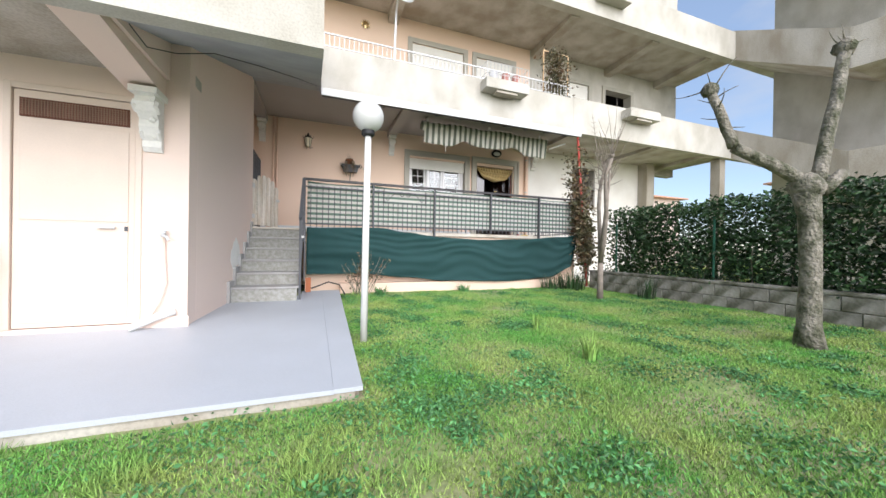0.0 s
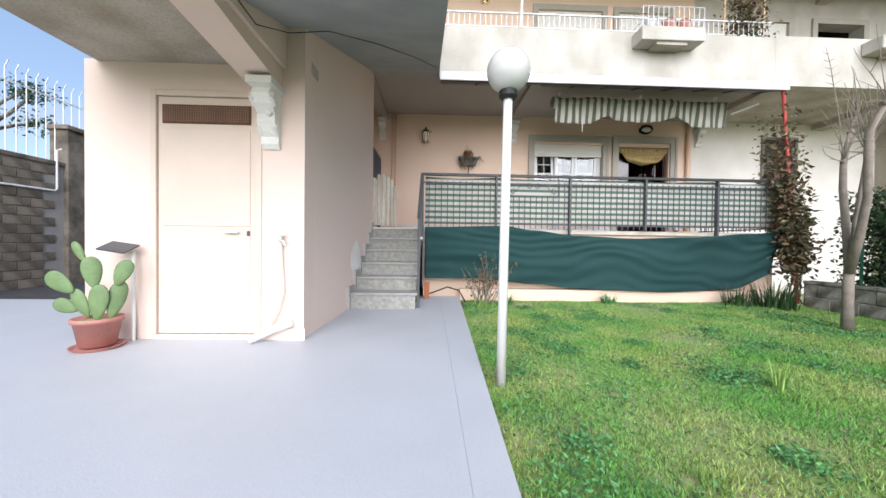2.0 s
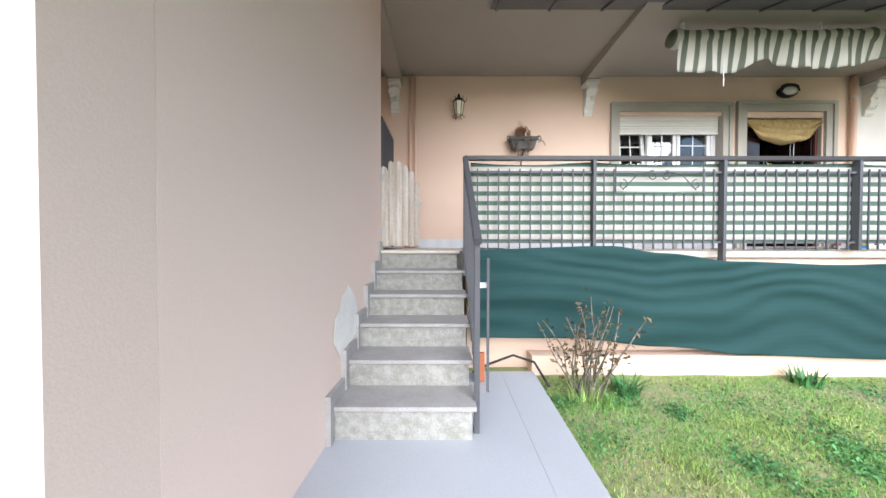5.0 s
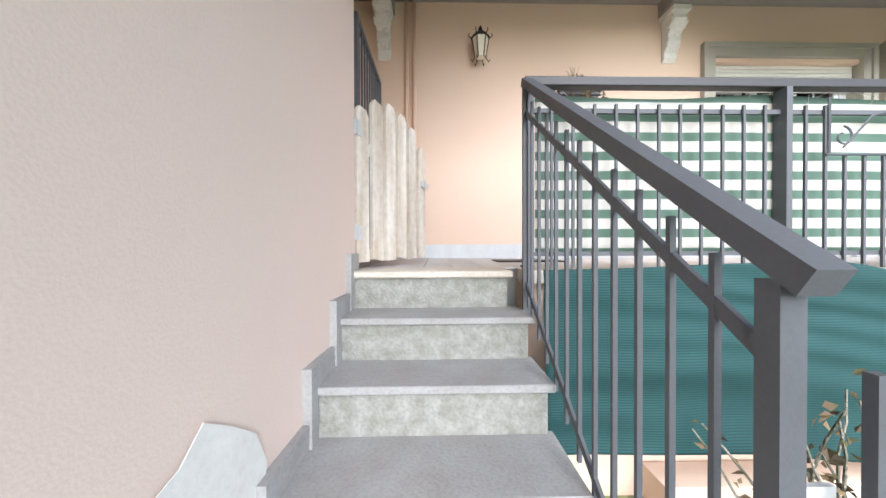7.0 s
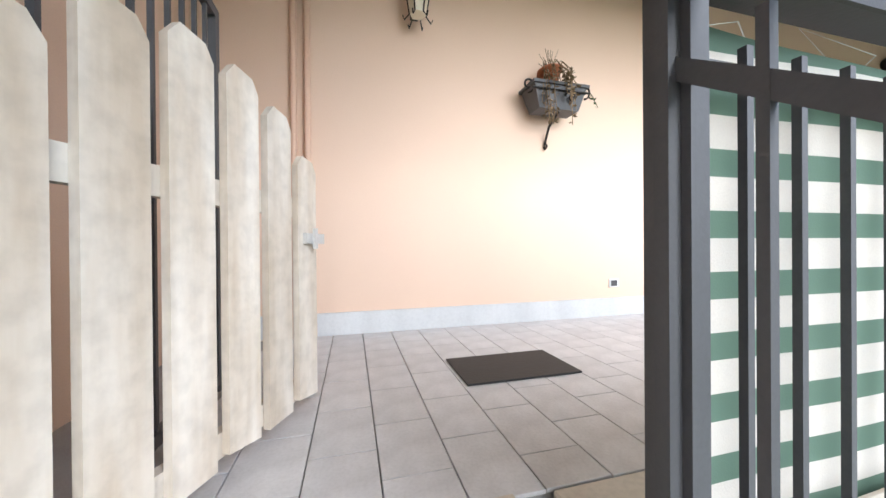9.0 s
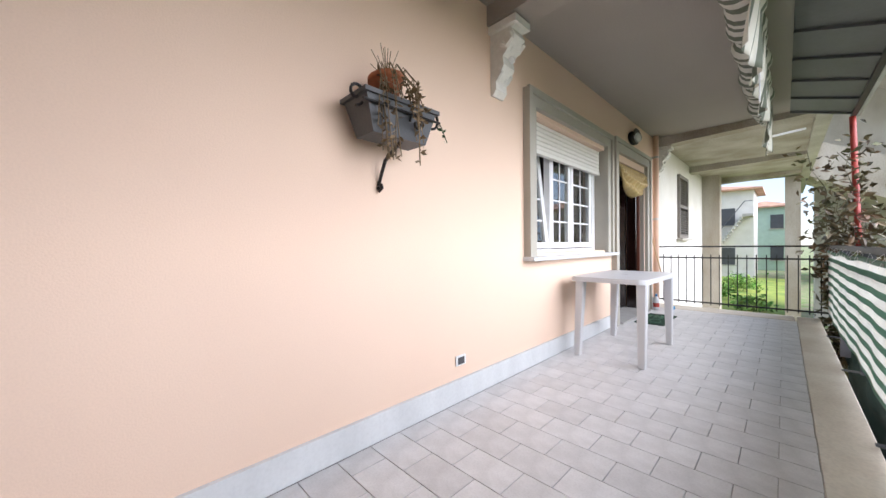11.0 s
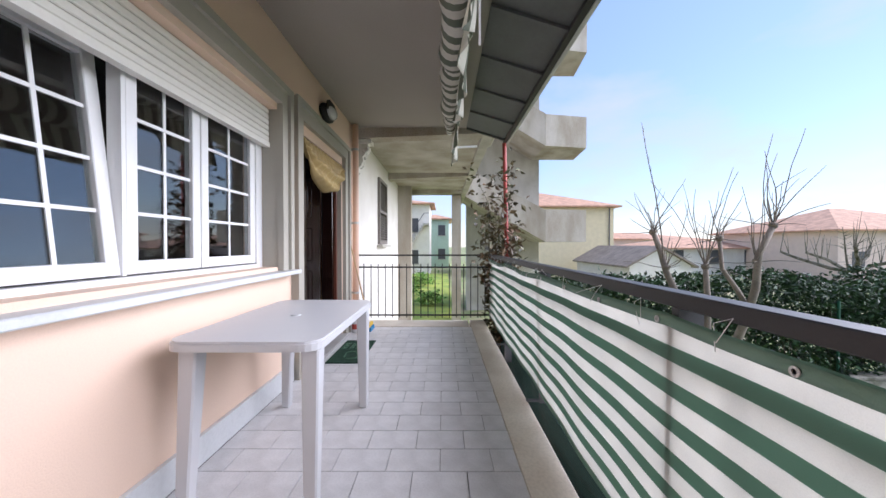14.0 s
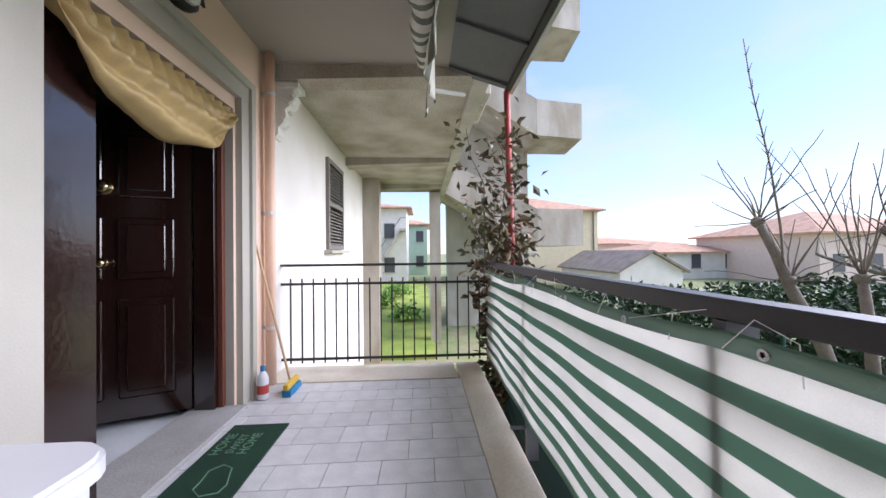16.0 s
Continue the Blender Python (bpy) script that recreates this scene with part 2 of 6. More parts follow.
WOODPOLE = mat("broom_wood", (0.60, 0.40, 0.22), 0.6, var=0.1, streak=6)
BLUE = mat("blue_bristle", (0.02, 0.22, 0.45), 0.7)
YELLOW = mat("yellow_plastic", (0.75, 0.48, 0.04), 0.5)
CURTAINW = mat("white_net_curtain", (0.82, 0.82, 0.82), 0.9, var=0.05)
GLASS = glass_mat("window_glass")
LAMPGLASS = mat("smoky_globe", (0.62, 0.62, 0.60), 0.12, var=0.05, fine=20, bump=0, spec=0.8)
CREAMGLASS = mat("cream_lantern_glass", (0.80, 0.74, 0.58), 0.3, var=0.05)


# ---- mesh tools ----
def box(bm, x0, y0, z0, x1, y1, z1, bev=0.0):
    r = bmesh.ops.create_cube(bm, size=1)
    vs = r["verts"]
    bmesh.ops.scale(bm, vec=(x1 - x0, y1 - y0, z1 - z0), verts=vs)
    bmesh.ops.translate(bm, vec=((x0 + x1) / 2, (y0 + y1) / 2, (z0 + z1) / 2), verts=vs)
    if bev:
        es = list({e for v in vs for e in v.link_edges})
        bmesh.ops.bevel(bm, geom=es, offset=bev, segments=1, affect="EDGES", profile=0.5)
    return bm


def boxes(*items, bev=0.0):
    bm = bmesh.new()
    for it in items:
        box(bm, *it, bev=bev)
    return bm


def tube(bm, pts, radii, n=8):
    """A round bar through points, with a radius at each."""
    pts = [Vector(p) for p in pts]
    if not isinstance(radii, (list, tuple)):
        radii = [radii] * len(pts)
    rings = []
    for i, p in enumerate(pts):
        d = (pts[min(i + 1, len(pts) - 1)] - pts[max(i - 1, 0)]).normalized()
        a = d.orthogonal().normalized() if i == 0 else (a - d * a.dot(d)).normalized()
        b = d.cross(a)
        rings.append([bm.verts.new(p + (a * math.cos(2 * math.pi * k / n) + b * math.sin(2 * math.pi * k / n)) * radii[i]) for k in range(n)])
    for r0, r1 in zip(rings, rings[1:]):
        for k in range(n):
            bm.faces.new((r0[k], r0[(k + 1) % n], r1[(k + 1) % n], r1[k]))
    bm.faces.new(rings[0][::-1]), bm.faces.new(rings[-1])
    return bm


def bar(bm, p, q, w, h, up=(0, 0, 1)):
    """A square bar from p to q."""
    p, q = Vector(p), Vector(q)
    d = (q - p).normalized()
    s = d.cross(Vector(up))
    s = s.normalized() if s.length > 1e-4 else Vector((1, 0, 0))
    u = s.cross(d)
    v = [bm.verts.new(c + s * (i * w / 2) + u * (j * h / 2)) for c in (p, q) for i, j in ((-1, -1), (1, -1), (1, 1), (-1, 1))]
    for f in ((0, 3, 2, 1), (4, 5, 6, 7), (0, 1, 5, 4), (1, 2, 6, 5), (2, 3, 7, 6), (3, 0, 4, 7)):
        bm.faces.new([v[k] for k in f])
    return bm


def lathe(bm, profile, centre=(0, 0, 0), n=20):
    rings = [[bm.verts.new((centre[0] + r * math.cos(2 * math.pi * k / n), centre[1] + r * math.sin(2 * math.pi * k / n), centre[2] + z)) for k in range(n)] for r, z in profile]
    for r0, r1 in zip(rings, rings[1:]):
        for k in range(n):
            bm.faces.new((r0[k], r0[(k + 1) % n], r1[(k + 1) % n], r1[k]))
    bm.faces.new(rings[0][::-1]), bm.faces.new(rings[-1])
    return bm


def prism(bm, pts, a, b, axis="z"):
    """A flat outline pushed from a to b along an axis."""
    place = {"z": lambda u, v, w: (u, v, w), "y": lambda u, v, w: (u, w, v), "x": lambda u, v, w: (w, u, v)}[axis]
    lo = [bm.verts.new(place(u, v, a)) for u, v in pts]
    hi = [bm.verts.new(place(u, v, b)) for u, v in pts]
    n = len(pts)
    bm.faces.new(lo[::-1]), bm.faces.new(hi)
    for k in range(n):
        bm.faces.new((lo[k], lo[(k + 1) % n], hi[(k + 1) % n], hi[k]))
    return bm


def sheet(bm, nu, nv, fn, thick=None):
    """A gridded surface fn(u, v)."""
    g = [[bm.verts.new(fn(i / nu, j / nv)) for j in range(nv + 1)] for i in range(nu + 1)]
    for i in range(nu):
        for j in range(nv):
            bm.faces.new((g[i][j], g[i + 1][j], g[i + 1][j + 1], g[i][j + 1]))
    if thick:
        bmesh.ops.recalc_face_normals(bm, faces=bm.faces)
        bmesh.ops.solidify(bm, geom=bm.faces[:], thickness=thick)
    return bm


def ring_curve(c, r0, r1, a0, a1, n=14, plane="xz"):
    """Points of a spiral scroll."""
    out = []
    for i in range(n + 1):
        k = i / n
        r, a = r0 + (r1 - r0) * k, a0 + (a1 - a0) * k
        u, v = r * math.cos(a), r * math.sin(a)
        out.append((c[0] + u, c[1], c[2] + v) if plane == "xz" else (c[0], c[1] + u, c[2] + v))
    return out


def mesh_of(name, bm, material, smooth=False):
    bmesh.ops.recalc_face_normals(bm, faces=bm.faces)
    me = bpy.data.meshes.new(name)
    bm.to_mesh(me)
    bm.free()
    me.materials.append(material)
    if smooth:
        me.polygons.foreach_set("use_smooth", [True] * len(me.polygons))
    return me


def structure(name, bm, material, label="", smooth=False):
    return tagged(new(name, mesh_of(name, bm, material, smooth)), label, kind="structure")


def thing(name, label, category, at, group="", kind=""):
    ob = tagged(new(name), label, category, group, kind)
    ob.location = at
    ob.empty_display_size = 0.1
    return ob


def part(name, bm, material, parent, label="", smooth=False):
    """One mesh under a thing or a part; the mesh is given in world metres."""
    root = parent
    while root.parent:
        root = root.parent
    bmesh.ops.translate(bm, vec=-Vector(root.location), verts=bm.verts)
    ob = new(name, mesh_of(name, bm, material, smooth))
    ob.parent = parent
    return tagged(ob, label)


def single(name, bm, material, label, category, at, group="", kind="", smooth=False):
    """A thing that is one mesh."""
    bmesh.ops.translate(bm, vec=-Vector(at), verts=bm.verts)
    ob = tagged(new(name, mesh_of(name, bm, material, smooth)), label, category, group, kind)
    ob.location = at
    return ob


def B():
    return bmesh.new()


rnd = random.Random(7)

# ---- the large structure ----
def lawn_z(x, y):
    return 0.02 + 0.03 * noise.noise((x * 0.6, y * 0.6, 0.3)) + 0.012 * noise.noise((x * 2.1, y * 2.1, 5))


bm = B()
sheet(bm, 90, 90, lambda u, v: ((x := -3.5 + 11.0 * u), (y := -5 + 13.2 * v), lawn_z(x, y)))
structure("ground", bm, EARTH, "patchy green lawn ground with bare earth", smooth=True)
structure("ground_far", boxes((-400, -400, -0.5, 400, 400, -0.1)), EARTH, "far ground reaching the horizon")
structure("road", boxes((-40, 2.0, -0.1, -3.9, 30, 0.03)), ASPHALT, "dark asphalt drive beside the building")

# paved slab in front of the door
structure("pavement", boxes((-7.0, 2.31, 0.035, -0.02, 6.9, 0.12), (-0.02, 2.31, 0.035, 0.36, 7.6, 0.12), (-3.3, 4.2, 0.03, -1.2, 4.62, 0.119)), SLAB, "pale painted concrete slab")
structure("pavement_border", boxes((-7.0, 2.25, 0.093, 0.36, 2.305, 0.124)), SLAB, "pale stone border of the slab")
bm = B()
prism(bm, [(0.361, 2.26), (0.55, 2.26), (0.72, 7.6), (0.361, 7.6)], 0.093, 0.1225)
structure("pavement_strip", bm, SLAB, "pale border strip beside the lawn")
structure("pavement_edge", boxes((-7.0, 2.275, -0.1, 0.50, 2.308, 0.092), (0.38, 2.32, -0.1, 0.53, 7.5, 0.092)), CONC, "rough concrete edge under the slab")

# door block with staircase wall
WX0, WX1, WY = -3.33, -1.135, 4.62
DX0, DX1, DZ0, DZ1 = -2.68, -1.57, 0.17, 2.66
structure("wall_block_front", boxes((WX0, WY, 0, DX0, WY + 0.3, 2.95), (DX1, WY, 0, WX1 - 0.004, WY + 0.3, 4.6), (DX0, WY, DZ1, DX1, WY + 0.3, 2.95), (DX0, WY, 0, DX1, WY + 0.3, DZ0)), PINK, "pale pink rendered wall with a door opening")


def side_x(y):
    return WX1 + 0.12 * (y - WY) / 3.36


bm = B()
prism(bm, [(WX1 - 0.3, WY + 0.302), (WX1 - 0.0035, WY + 0.302), (side_x(7.98), 7.98), (WX1 - 0.3, 7.98)], 0, 4.6)
structure("wall_block_side", bm, PINK, "pale pink rendered staircase wall")
structure("wall_block_left", boxes((WX0, WY + 0.305, 0, WX0 + 0.3, 10, 4.6)), PINK, "pale pink rendered side wall")
structure("plinth", boxes((DX1 + 0.05, WY - 0.02, 0.1, WX1 + 0.015, WY - 0.002, 0.24)), PINK, "rendered wall base")

# facade of the terrace
FX0, FX1 = -1.75, 7.12
win = (2.86, 4.71, 2.50, 3.82)
dor = (5.12, 6.50, 1.44, 3.78)


def wall_with(y, x0, x1, z0, z1, holes, t=0.3):
    bm = B()
    xs = [x0]
    for hx0, hx1, hz0, hz1 in holes:
        box(bm, xs[-1], y, z0, hx0, y + t, z1)
        if hz0 > z0:
            box(bm, hx0, y, z0, hx1, y + t, hz0)
        box(bm, hx0, y, hz1, hx1, y + t, z1)
        xs.append(hx1)
    box(bm, xs[-1], y, z0, x1, y + t, z1)
    return bm


structure("wall_facade", wall_with(10, FX0, FX1, 0.0, 4.62, [win, dor]), PEACH, "peach rendered terrace wall")
structure("wall_neighbour", wall_with(10, FX1 + 0.003, 12.3, -0.1, 4.62, [(9.05, 10.05, 2.70, 4.12)]), WHITEWALL, "white plaster wall of the next flat")
upper = [(2.9, 4.6, 6.1, 7.3), (5.05, 6.4, 5.0, 7.3)]
structure("wall_upper", wall_with(10, -3.33, FX1, 4.625, 8.3, upper), PEACH, "peach rendered upper wall")
structure("wall_upper_neighbour", wall_with(10, FX1 + 0.003, 14.4, 4.625, 8.3, [(8.6, 9.7, 5.9, 7.2), (10.5, 11.8, 5.7, 7.2)]), CONC_LIGHT, "bare pale plaster upper wall")
structure("wall_top", boxes((-3.33, 10, 8.305, 14.4, 10.3, 12)), CONC_LIGHT, "pale wall of the top floor")
# added shell behind the openings, its dark colour standing for indoor shade
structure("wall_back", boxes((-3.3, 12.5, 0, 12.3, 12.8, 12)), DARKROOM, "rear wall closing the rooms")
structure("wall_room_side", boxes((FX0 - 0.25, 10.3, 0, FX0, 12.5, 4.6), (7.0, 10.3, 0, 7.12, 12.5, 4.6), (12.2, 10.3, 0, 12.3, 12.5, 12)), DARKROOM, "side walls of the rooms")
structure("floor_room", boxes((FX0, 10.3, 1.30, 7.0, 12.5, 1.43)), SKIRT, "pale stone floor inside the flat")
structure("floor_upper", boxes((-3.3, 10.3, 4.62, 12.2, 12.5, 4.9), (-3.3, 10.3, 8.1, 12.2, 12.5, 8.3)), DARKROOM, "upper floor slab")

# terrace slab, kerb and the wall below it
structure("floor", boxes((-1.75, 8.205, 1.18, 7.3, 10.0, 1.432)), GROUT, "terrace floor bed")
structure("kerb_terrace", boxes((0.02, 7.94, 1.36, 7.45, 8.182, 1.443), (7.0, 8.21, 1.433, 7.45, 10, 1.445), bev=0.006), TRAV, "worn travertine border of the terrace")
structure("wall_under_terrace", boxes((0.02, 8.0, 0, 7.4, 8.2, 1.355)), PEACH, "peach rendered wall under the terrace")
structure("wall_footing", boxes((0.75, 7.76, -0.1, 7.4, 7.98, 0.24)), PEACH, "peach painted footing below the net")
structure("skirting", boxes((-0.72, 9.975, 1.443, 4.94, 9.998, 1.605), (-1.6, 9.975, 1.443, -1.02, 9.998, 1.605), (6.82, 9.975, 1.443, 7.1, 9.998, 1.605)), SKIRT, "pale marble skirting")

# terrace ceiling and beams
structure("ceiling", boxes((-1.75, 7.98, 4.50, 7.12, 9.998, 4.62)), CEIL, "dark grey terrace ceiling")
structure("ceiling_neighbour", boxes((7.125, 7.98, 4.50, 14.3, 9.998, 4.62), (12.3, 10.0, 4.50, 14.3, 16, 4.62)), CONC, "stained concrete ceiling")
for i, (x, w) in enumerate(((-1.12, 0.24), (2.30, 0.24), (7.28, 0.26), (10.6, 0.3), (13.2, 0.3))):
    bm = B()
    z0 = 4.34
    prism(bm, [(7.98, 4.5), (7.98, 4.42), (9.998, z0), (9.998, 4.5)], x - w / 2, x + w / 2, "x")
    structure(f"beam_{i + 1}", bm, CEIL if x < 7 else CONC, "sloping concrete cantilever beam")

# parapets, floor by floor
structure("parapet_low", boxes((0.3, 7.80, 4.50, 7.12, 7.975, 5.42)), CONC_LIGHT, "pale concrete balcony parapet with flaking paint")
structure("parapet_low_right", boxes((7.123, 7.80, 4.45, 14.2, 7.975, 5.45)), CONC_LIGHT, "pale concrete balcony parapet")
structure("balcony_floor", boxes((-3.3, 7.98, 4.625, 14.2, 9.99, 4.75)), CONC, "concrete balcony floor")
structure("parapet_high", boxes((-3.3, 7.72, 7.95, 14.2, 7.975, 8.95)), CONC_LIGHT, "pale concrete parapet of the upper balcony")
structure("ceiling_upper", boxes((-3.3, 7.98, 7.98, 14.3, 9.998, 8.15)), CONC, "stained concrete balcony soffit")
for i, x in enumerate((2.3, 7.3, 10.6, 13.2)):
    bm = B()
    prism(bm, [(7.98, 7.98), (7.98, 7.9), (9.998, 7.72), (9.998, 7.98)], x - 0.15, x + 0.15, "x")
    structure(f"beam_{i + 6}", bm, CONC, "sloping concrete cantilever beam")

# landing and stair flight above the door
structure("landing", boxes((-3.2, 3.3, 2.93, -1.69, 4.8, 3.08), (-3.2, 4.8, 2.955, WX1, 5.2, 3.08)), CONC, "grey concrete landing over the door")
bm = B()
prism(bm, [(3.3, 2.84), (7.79, 4.485), (7.975, 4.495), (7.975, 4.7), (3.3, 3.02)], -1.32, 0.28, "x")
structure("stair_flight_soffit", bm, SOFFIT, "bluish grey underside of the stair flight")
structure("landing_parapet", boxes((-3.25, 3.12, 2.80, 0.28, 3.295, 4.0)), CONC_LIGHT, "pale rendered landing parapet")
bm = B()
prism(bm, [(3.3, 3.025), (7.78, 4.665), (7.78, 5.6), (3.3, 4.0)], 0.16, 0.28, "x")
structure("stair_parapet", bm, CONC_LIGHT, "pale rendered stair parapet")
bm = B()
prism(bm, [(3.3, 2.84), (4.618, 2.70), (4.618, 3.0), (3.3, 3.0)], -1.68, -1.365, "x")
structure("beam_landing", bm, PINK, "pinkish beam under the landing")
bm = B()
prism(bm, [(3.3, 2.9), (4.615, 2.9), (4.615, 4.6), (3.3, 4.0)], -1.36, -1.322, "x")
structure("stair_stringer", bm, PINK, "rendered stringer of the stair flight")

# entrance stair: six risers
SX0, SX1 = -1.075, -0.06
NOSE = [6.30, 6.645, 6.985, 7.32, 7.625, 7.885]
RISE = 0.216
BASE = 0.15           # level that the even risers start from
for i in range(5):
    z = BASE + RISE * (i + 1)
    y1 = NOSE[i + 1] + 0.03
    structure(f"step_{i + 1}", boxes((SX0, NOSE[i] - 0.025, z - 0.035, SX1 + 0.03, y1, z), bev=0.006), STEP, "worn grey stone tread")
    structure(f"riser_{i + 1}", boxes((SX0, NOSE[i], z - RISE + 0.001 if i else 0.12, SX1, NOSE[i] + 0.03, z - 0.036)), RISER, "rough grey stone riser")
structure("riser_6", boxes((SX0, NOSE[5], 1.231, SX1 - 0.05, NOSE[5] + 0.05, 1.405)), RISER, "rough grey stone riser")
structure("landing_sill", boxes((SX0, NOSE[5] - 0.03, 1.406, SX1 - 0.02, 8.2, 1.445), bev=0.008), TRAV, "worn pale stone top step")
bm = B()
prism(bm, [(6.36, 0.12), (7.86, 1.14), (7.86, 0.92), (6.8, 0.12)], SX0, SX1 - 0.06, "x")
structure("stair_slab", bm, CONC, "concrete underside of the stair")
for i in range(6):      # stepped skirting along the wall
    z = BASE + RISE * i
    y0 = NOSE[i] - 0.09
    y1 = NOSE[i + 1] - 0.09 if i < 5 else 7.98
    bm = boxes((side_x(y0) - 0.02, y0, z + 0.002 if i else 0.121, side_x(y1) + 0.022, y0 + 0.075, z + RISE + 0.10), (side_x(y0) - 0.02, y0 + 0.076, z + RISE + 0.001, side_x(y1) + 0.022, y1, z + RISE + 0.10))
    structure(f"trim_{i + 1}", bm, STEP, "grey stone stair skirting")
bm = B()
prism(bm, [(6.36, 0.80), (6.5, 0.66), (6.9, 0.72), (6.96, 0.93), (6.9, 1.05), (6.79, 1.13), (6.69, 1.19), (6.62, 1.13), (6.55, 1.11), (6.47, 0.99), (6.40, 0.97)], 0.0008, 0.004, "x")
for v in bm.verts:
    v.co.x += side_x(v.co.y)
structure("plaster_patch", bm, PLASTERORN, "bare white filler patch on the wall")

# ---- terrace things ----
def surround(name, label, x0, x1, z0, z1, w, bottom=False):
    bm = boxes((x0, 9.95, z0, x0 + w, 9.999, z1), (x1 - w, 9.95, z0, x1, 9.999, z1), (x0 + w, 9.95, z1 - w, x1 - w, 9.999, z1))
    for a, b, c, d in ((x0, x0 + 0.05, z0, z1 + 0.0), (x1 - 0.05, x1, z0, z1)):
        box(bm, a - 0.006, 9.925, c, b + 0.006, 9.9495, d + 0.006)
    box(bm, x0 + 0.057, 9.925, z1 - 0.05, x1 - 0.057, 9.9495, z1 + 0.006)
    return structure(name, bm, STONE, label)


surround("trim_window", "grey stone window surround", 2.71, 4.85, 2.47, 4.02, 0.15)
surround("trim_door", "grey stone door surround", 4.95, 6.70, 1.445, 4.05, 0.17)
structure("sill", boxes((2.69, 9.88, 2.43, 4.90, 10.2, 2.468), bev=0.006), SKIRT, "grey marble window sill")
structure("trim_reveal", boxes((2.8605, 10.0, 2.47, 2.8645, 10.129, 3.82), (4.7055, 10.0, 2.47, 4.7095, 10.129, 3.82), (5.1205, 10.0, 1.476, 5.1245, 10.25, 3.779), (6.4955, 10.0, 1.476, 6.4995, 10.25, 3.779)), STONE, "grey stone lining of the openings")
structure("sill_door", boxes((5.12, 9.90, 1.444, 6.50, 10.3, 1.475), bev=0.004), STEP, "grey marble door threshold")


def sash(root, name, x0, x1, z0, z1, y, nx=2, nz=4, tilt=0.0):
    def lean(bm):
        for v in bm.verts:
            v.co.y += (v.co.z - z0) * tilt
        return bm

    t = 0.065
    f = part(name, lean(boxes((x0, y, z0, x0 + t, y + 0.06, z1), (x1 - t, y, z0, x1, y + 0.06, z1), (x0 + t, y, z0, x1 - t, y + 0.06, z0 + t), (x0 + t, y, z1 - t, x1 - t, y + 0.06, z1), bev=0.004)), PVC, root)
    g = part("pane", lean(boxes((x0 + t, y + 0.025, z0 + t, x1 - t, y + 0.035, z1 - t))), GLASS, f, "clear reflecting glass pane")
    bm = B()
    for i in range(1, nx):
        x = x0 + t + (x1 - x0 - 2 * t) * i / nx
        box(bm, x - 0.009, y + 0.018, z0 + t, x + 0.009, y + 0.0245, z1 - t)
    for j in range(1, nz):
        z = z0 + t + (z1 - z0 - 2 * t) * j / nz
        box(bm, x0 + t, y + 0.017, z - 0.009, x1 - t, y + 0.024, z + 0.009)
    part("glazing_bar", lean(bm), PVC, f)
    return f


w = thing("window_1", "white window with three sashes, glazing bars and a half lowered roller shutter", "window", (3.75, 10, 2.5), kind="structure")
part("window_frame", boxes((2.865, 10.13, 2.47, 2.95, 10.22, 3.56), (4.62, 10.13, 2.47, 4.705, 10.22, 3.56), (2.95, 10.13, 2.47, 4.62, 10.22, 2.53), bev=0.004), PVC, w)
sash(w, "window_sash", 2.955, 3.465, 2.54, 3.62, 10.145, tilt=0.11)
part("mullion", boxes((3.467, 10.14, 2.535, 3.488, 10.21, 3.62)), PVC, w)
sash(w, "window_sash", 3.49, 3.995, 2.54, 3.62, 10.14)
sash(w, "window_sash", 4.005, 4.615, 2.54, 3.62, 10.14)
bm = boxes((2.87, 10.06, 3.50, 4.70, 10.11, 3.54))
for i in range(6):
    box(bm, 2.87, 10.065, 3.545 + 0.046 * i, 4.70, 10.10, 3.545 + 0.046 * i + 0.042, bev=0.006)
part("roller_shutter", bm, SHUTTER, w, "cream roller shutter, partly down")

# front door: the wide leaf swung inward, the narrow one shut
d = thing("door_1", "dark mahogany panelled front door, one leaf standing open", "door", (5.75, 10.1, 1.475), kind="structure")
part("door_jamb", boxes((6.42, 10.10, 1.476, 6.495, 10.25, 3.775), (5.125, 10.10, 3.70, 6.42, 10.25, 3.775), (5.125, 10.10, 1.476, 5.17, 10.25, 3.70), bev=0.004), WOODDARK, d)
part("jamb_strip", boxes((6.455, 10.06, 1.476, 6.495, 10.098, 3.775), bev=0.003), WOODRED, d, "reddish wooden strip")


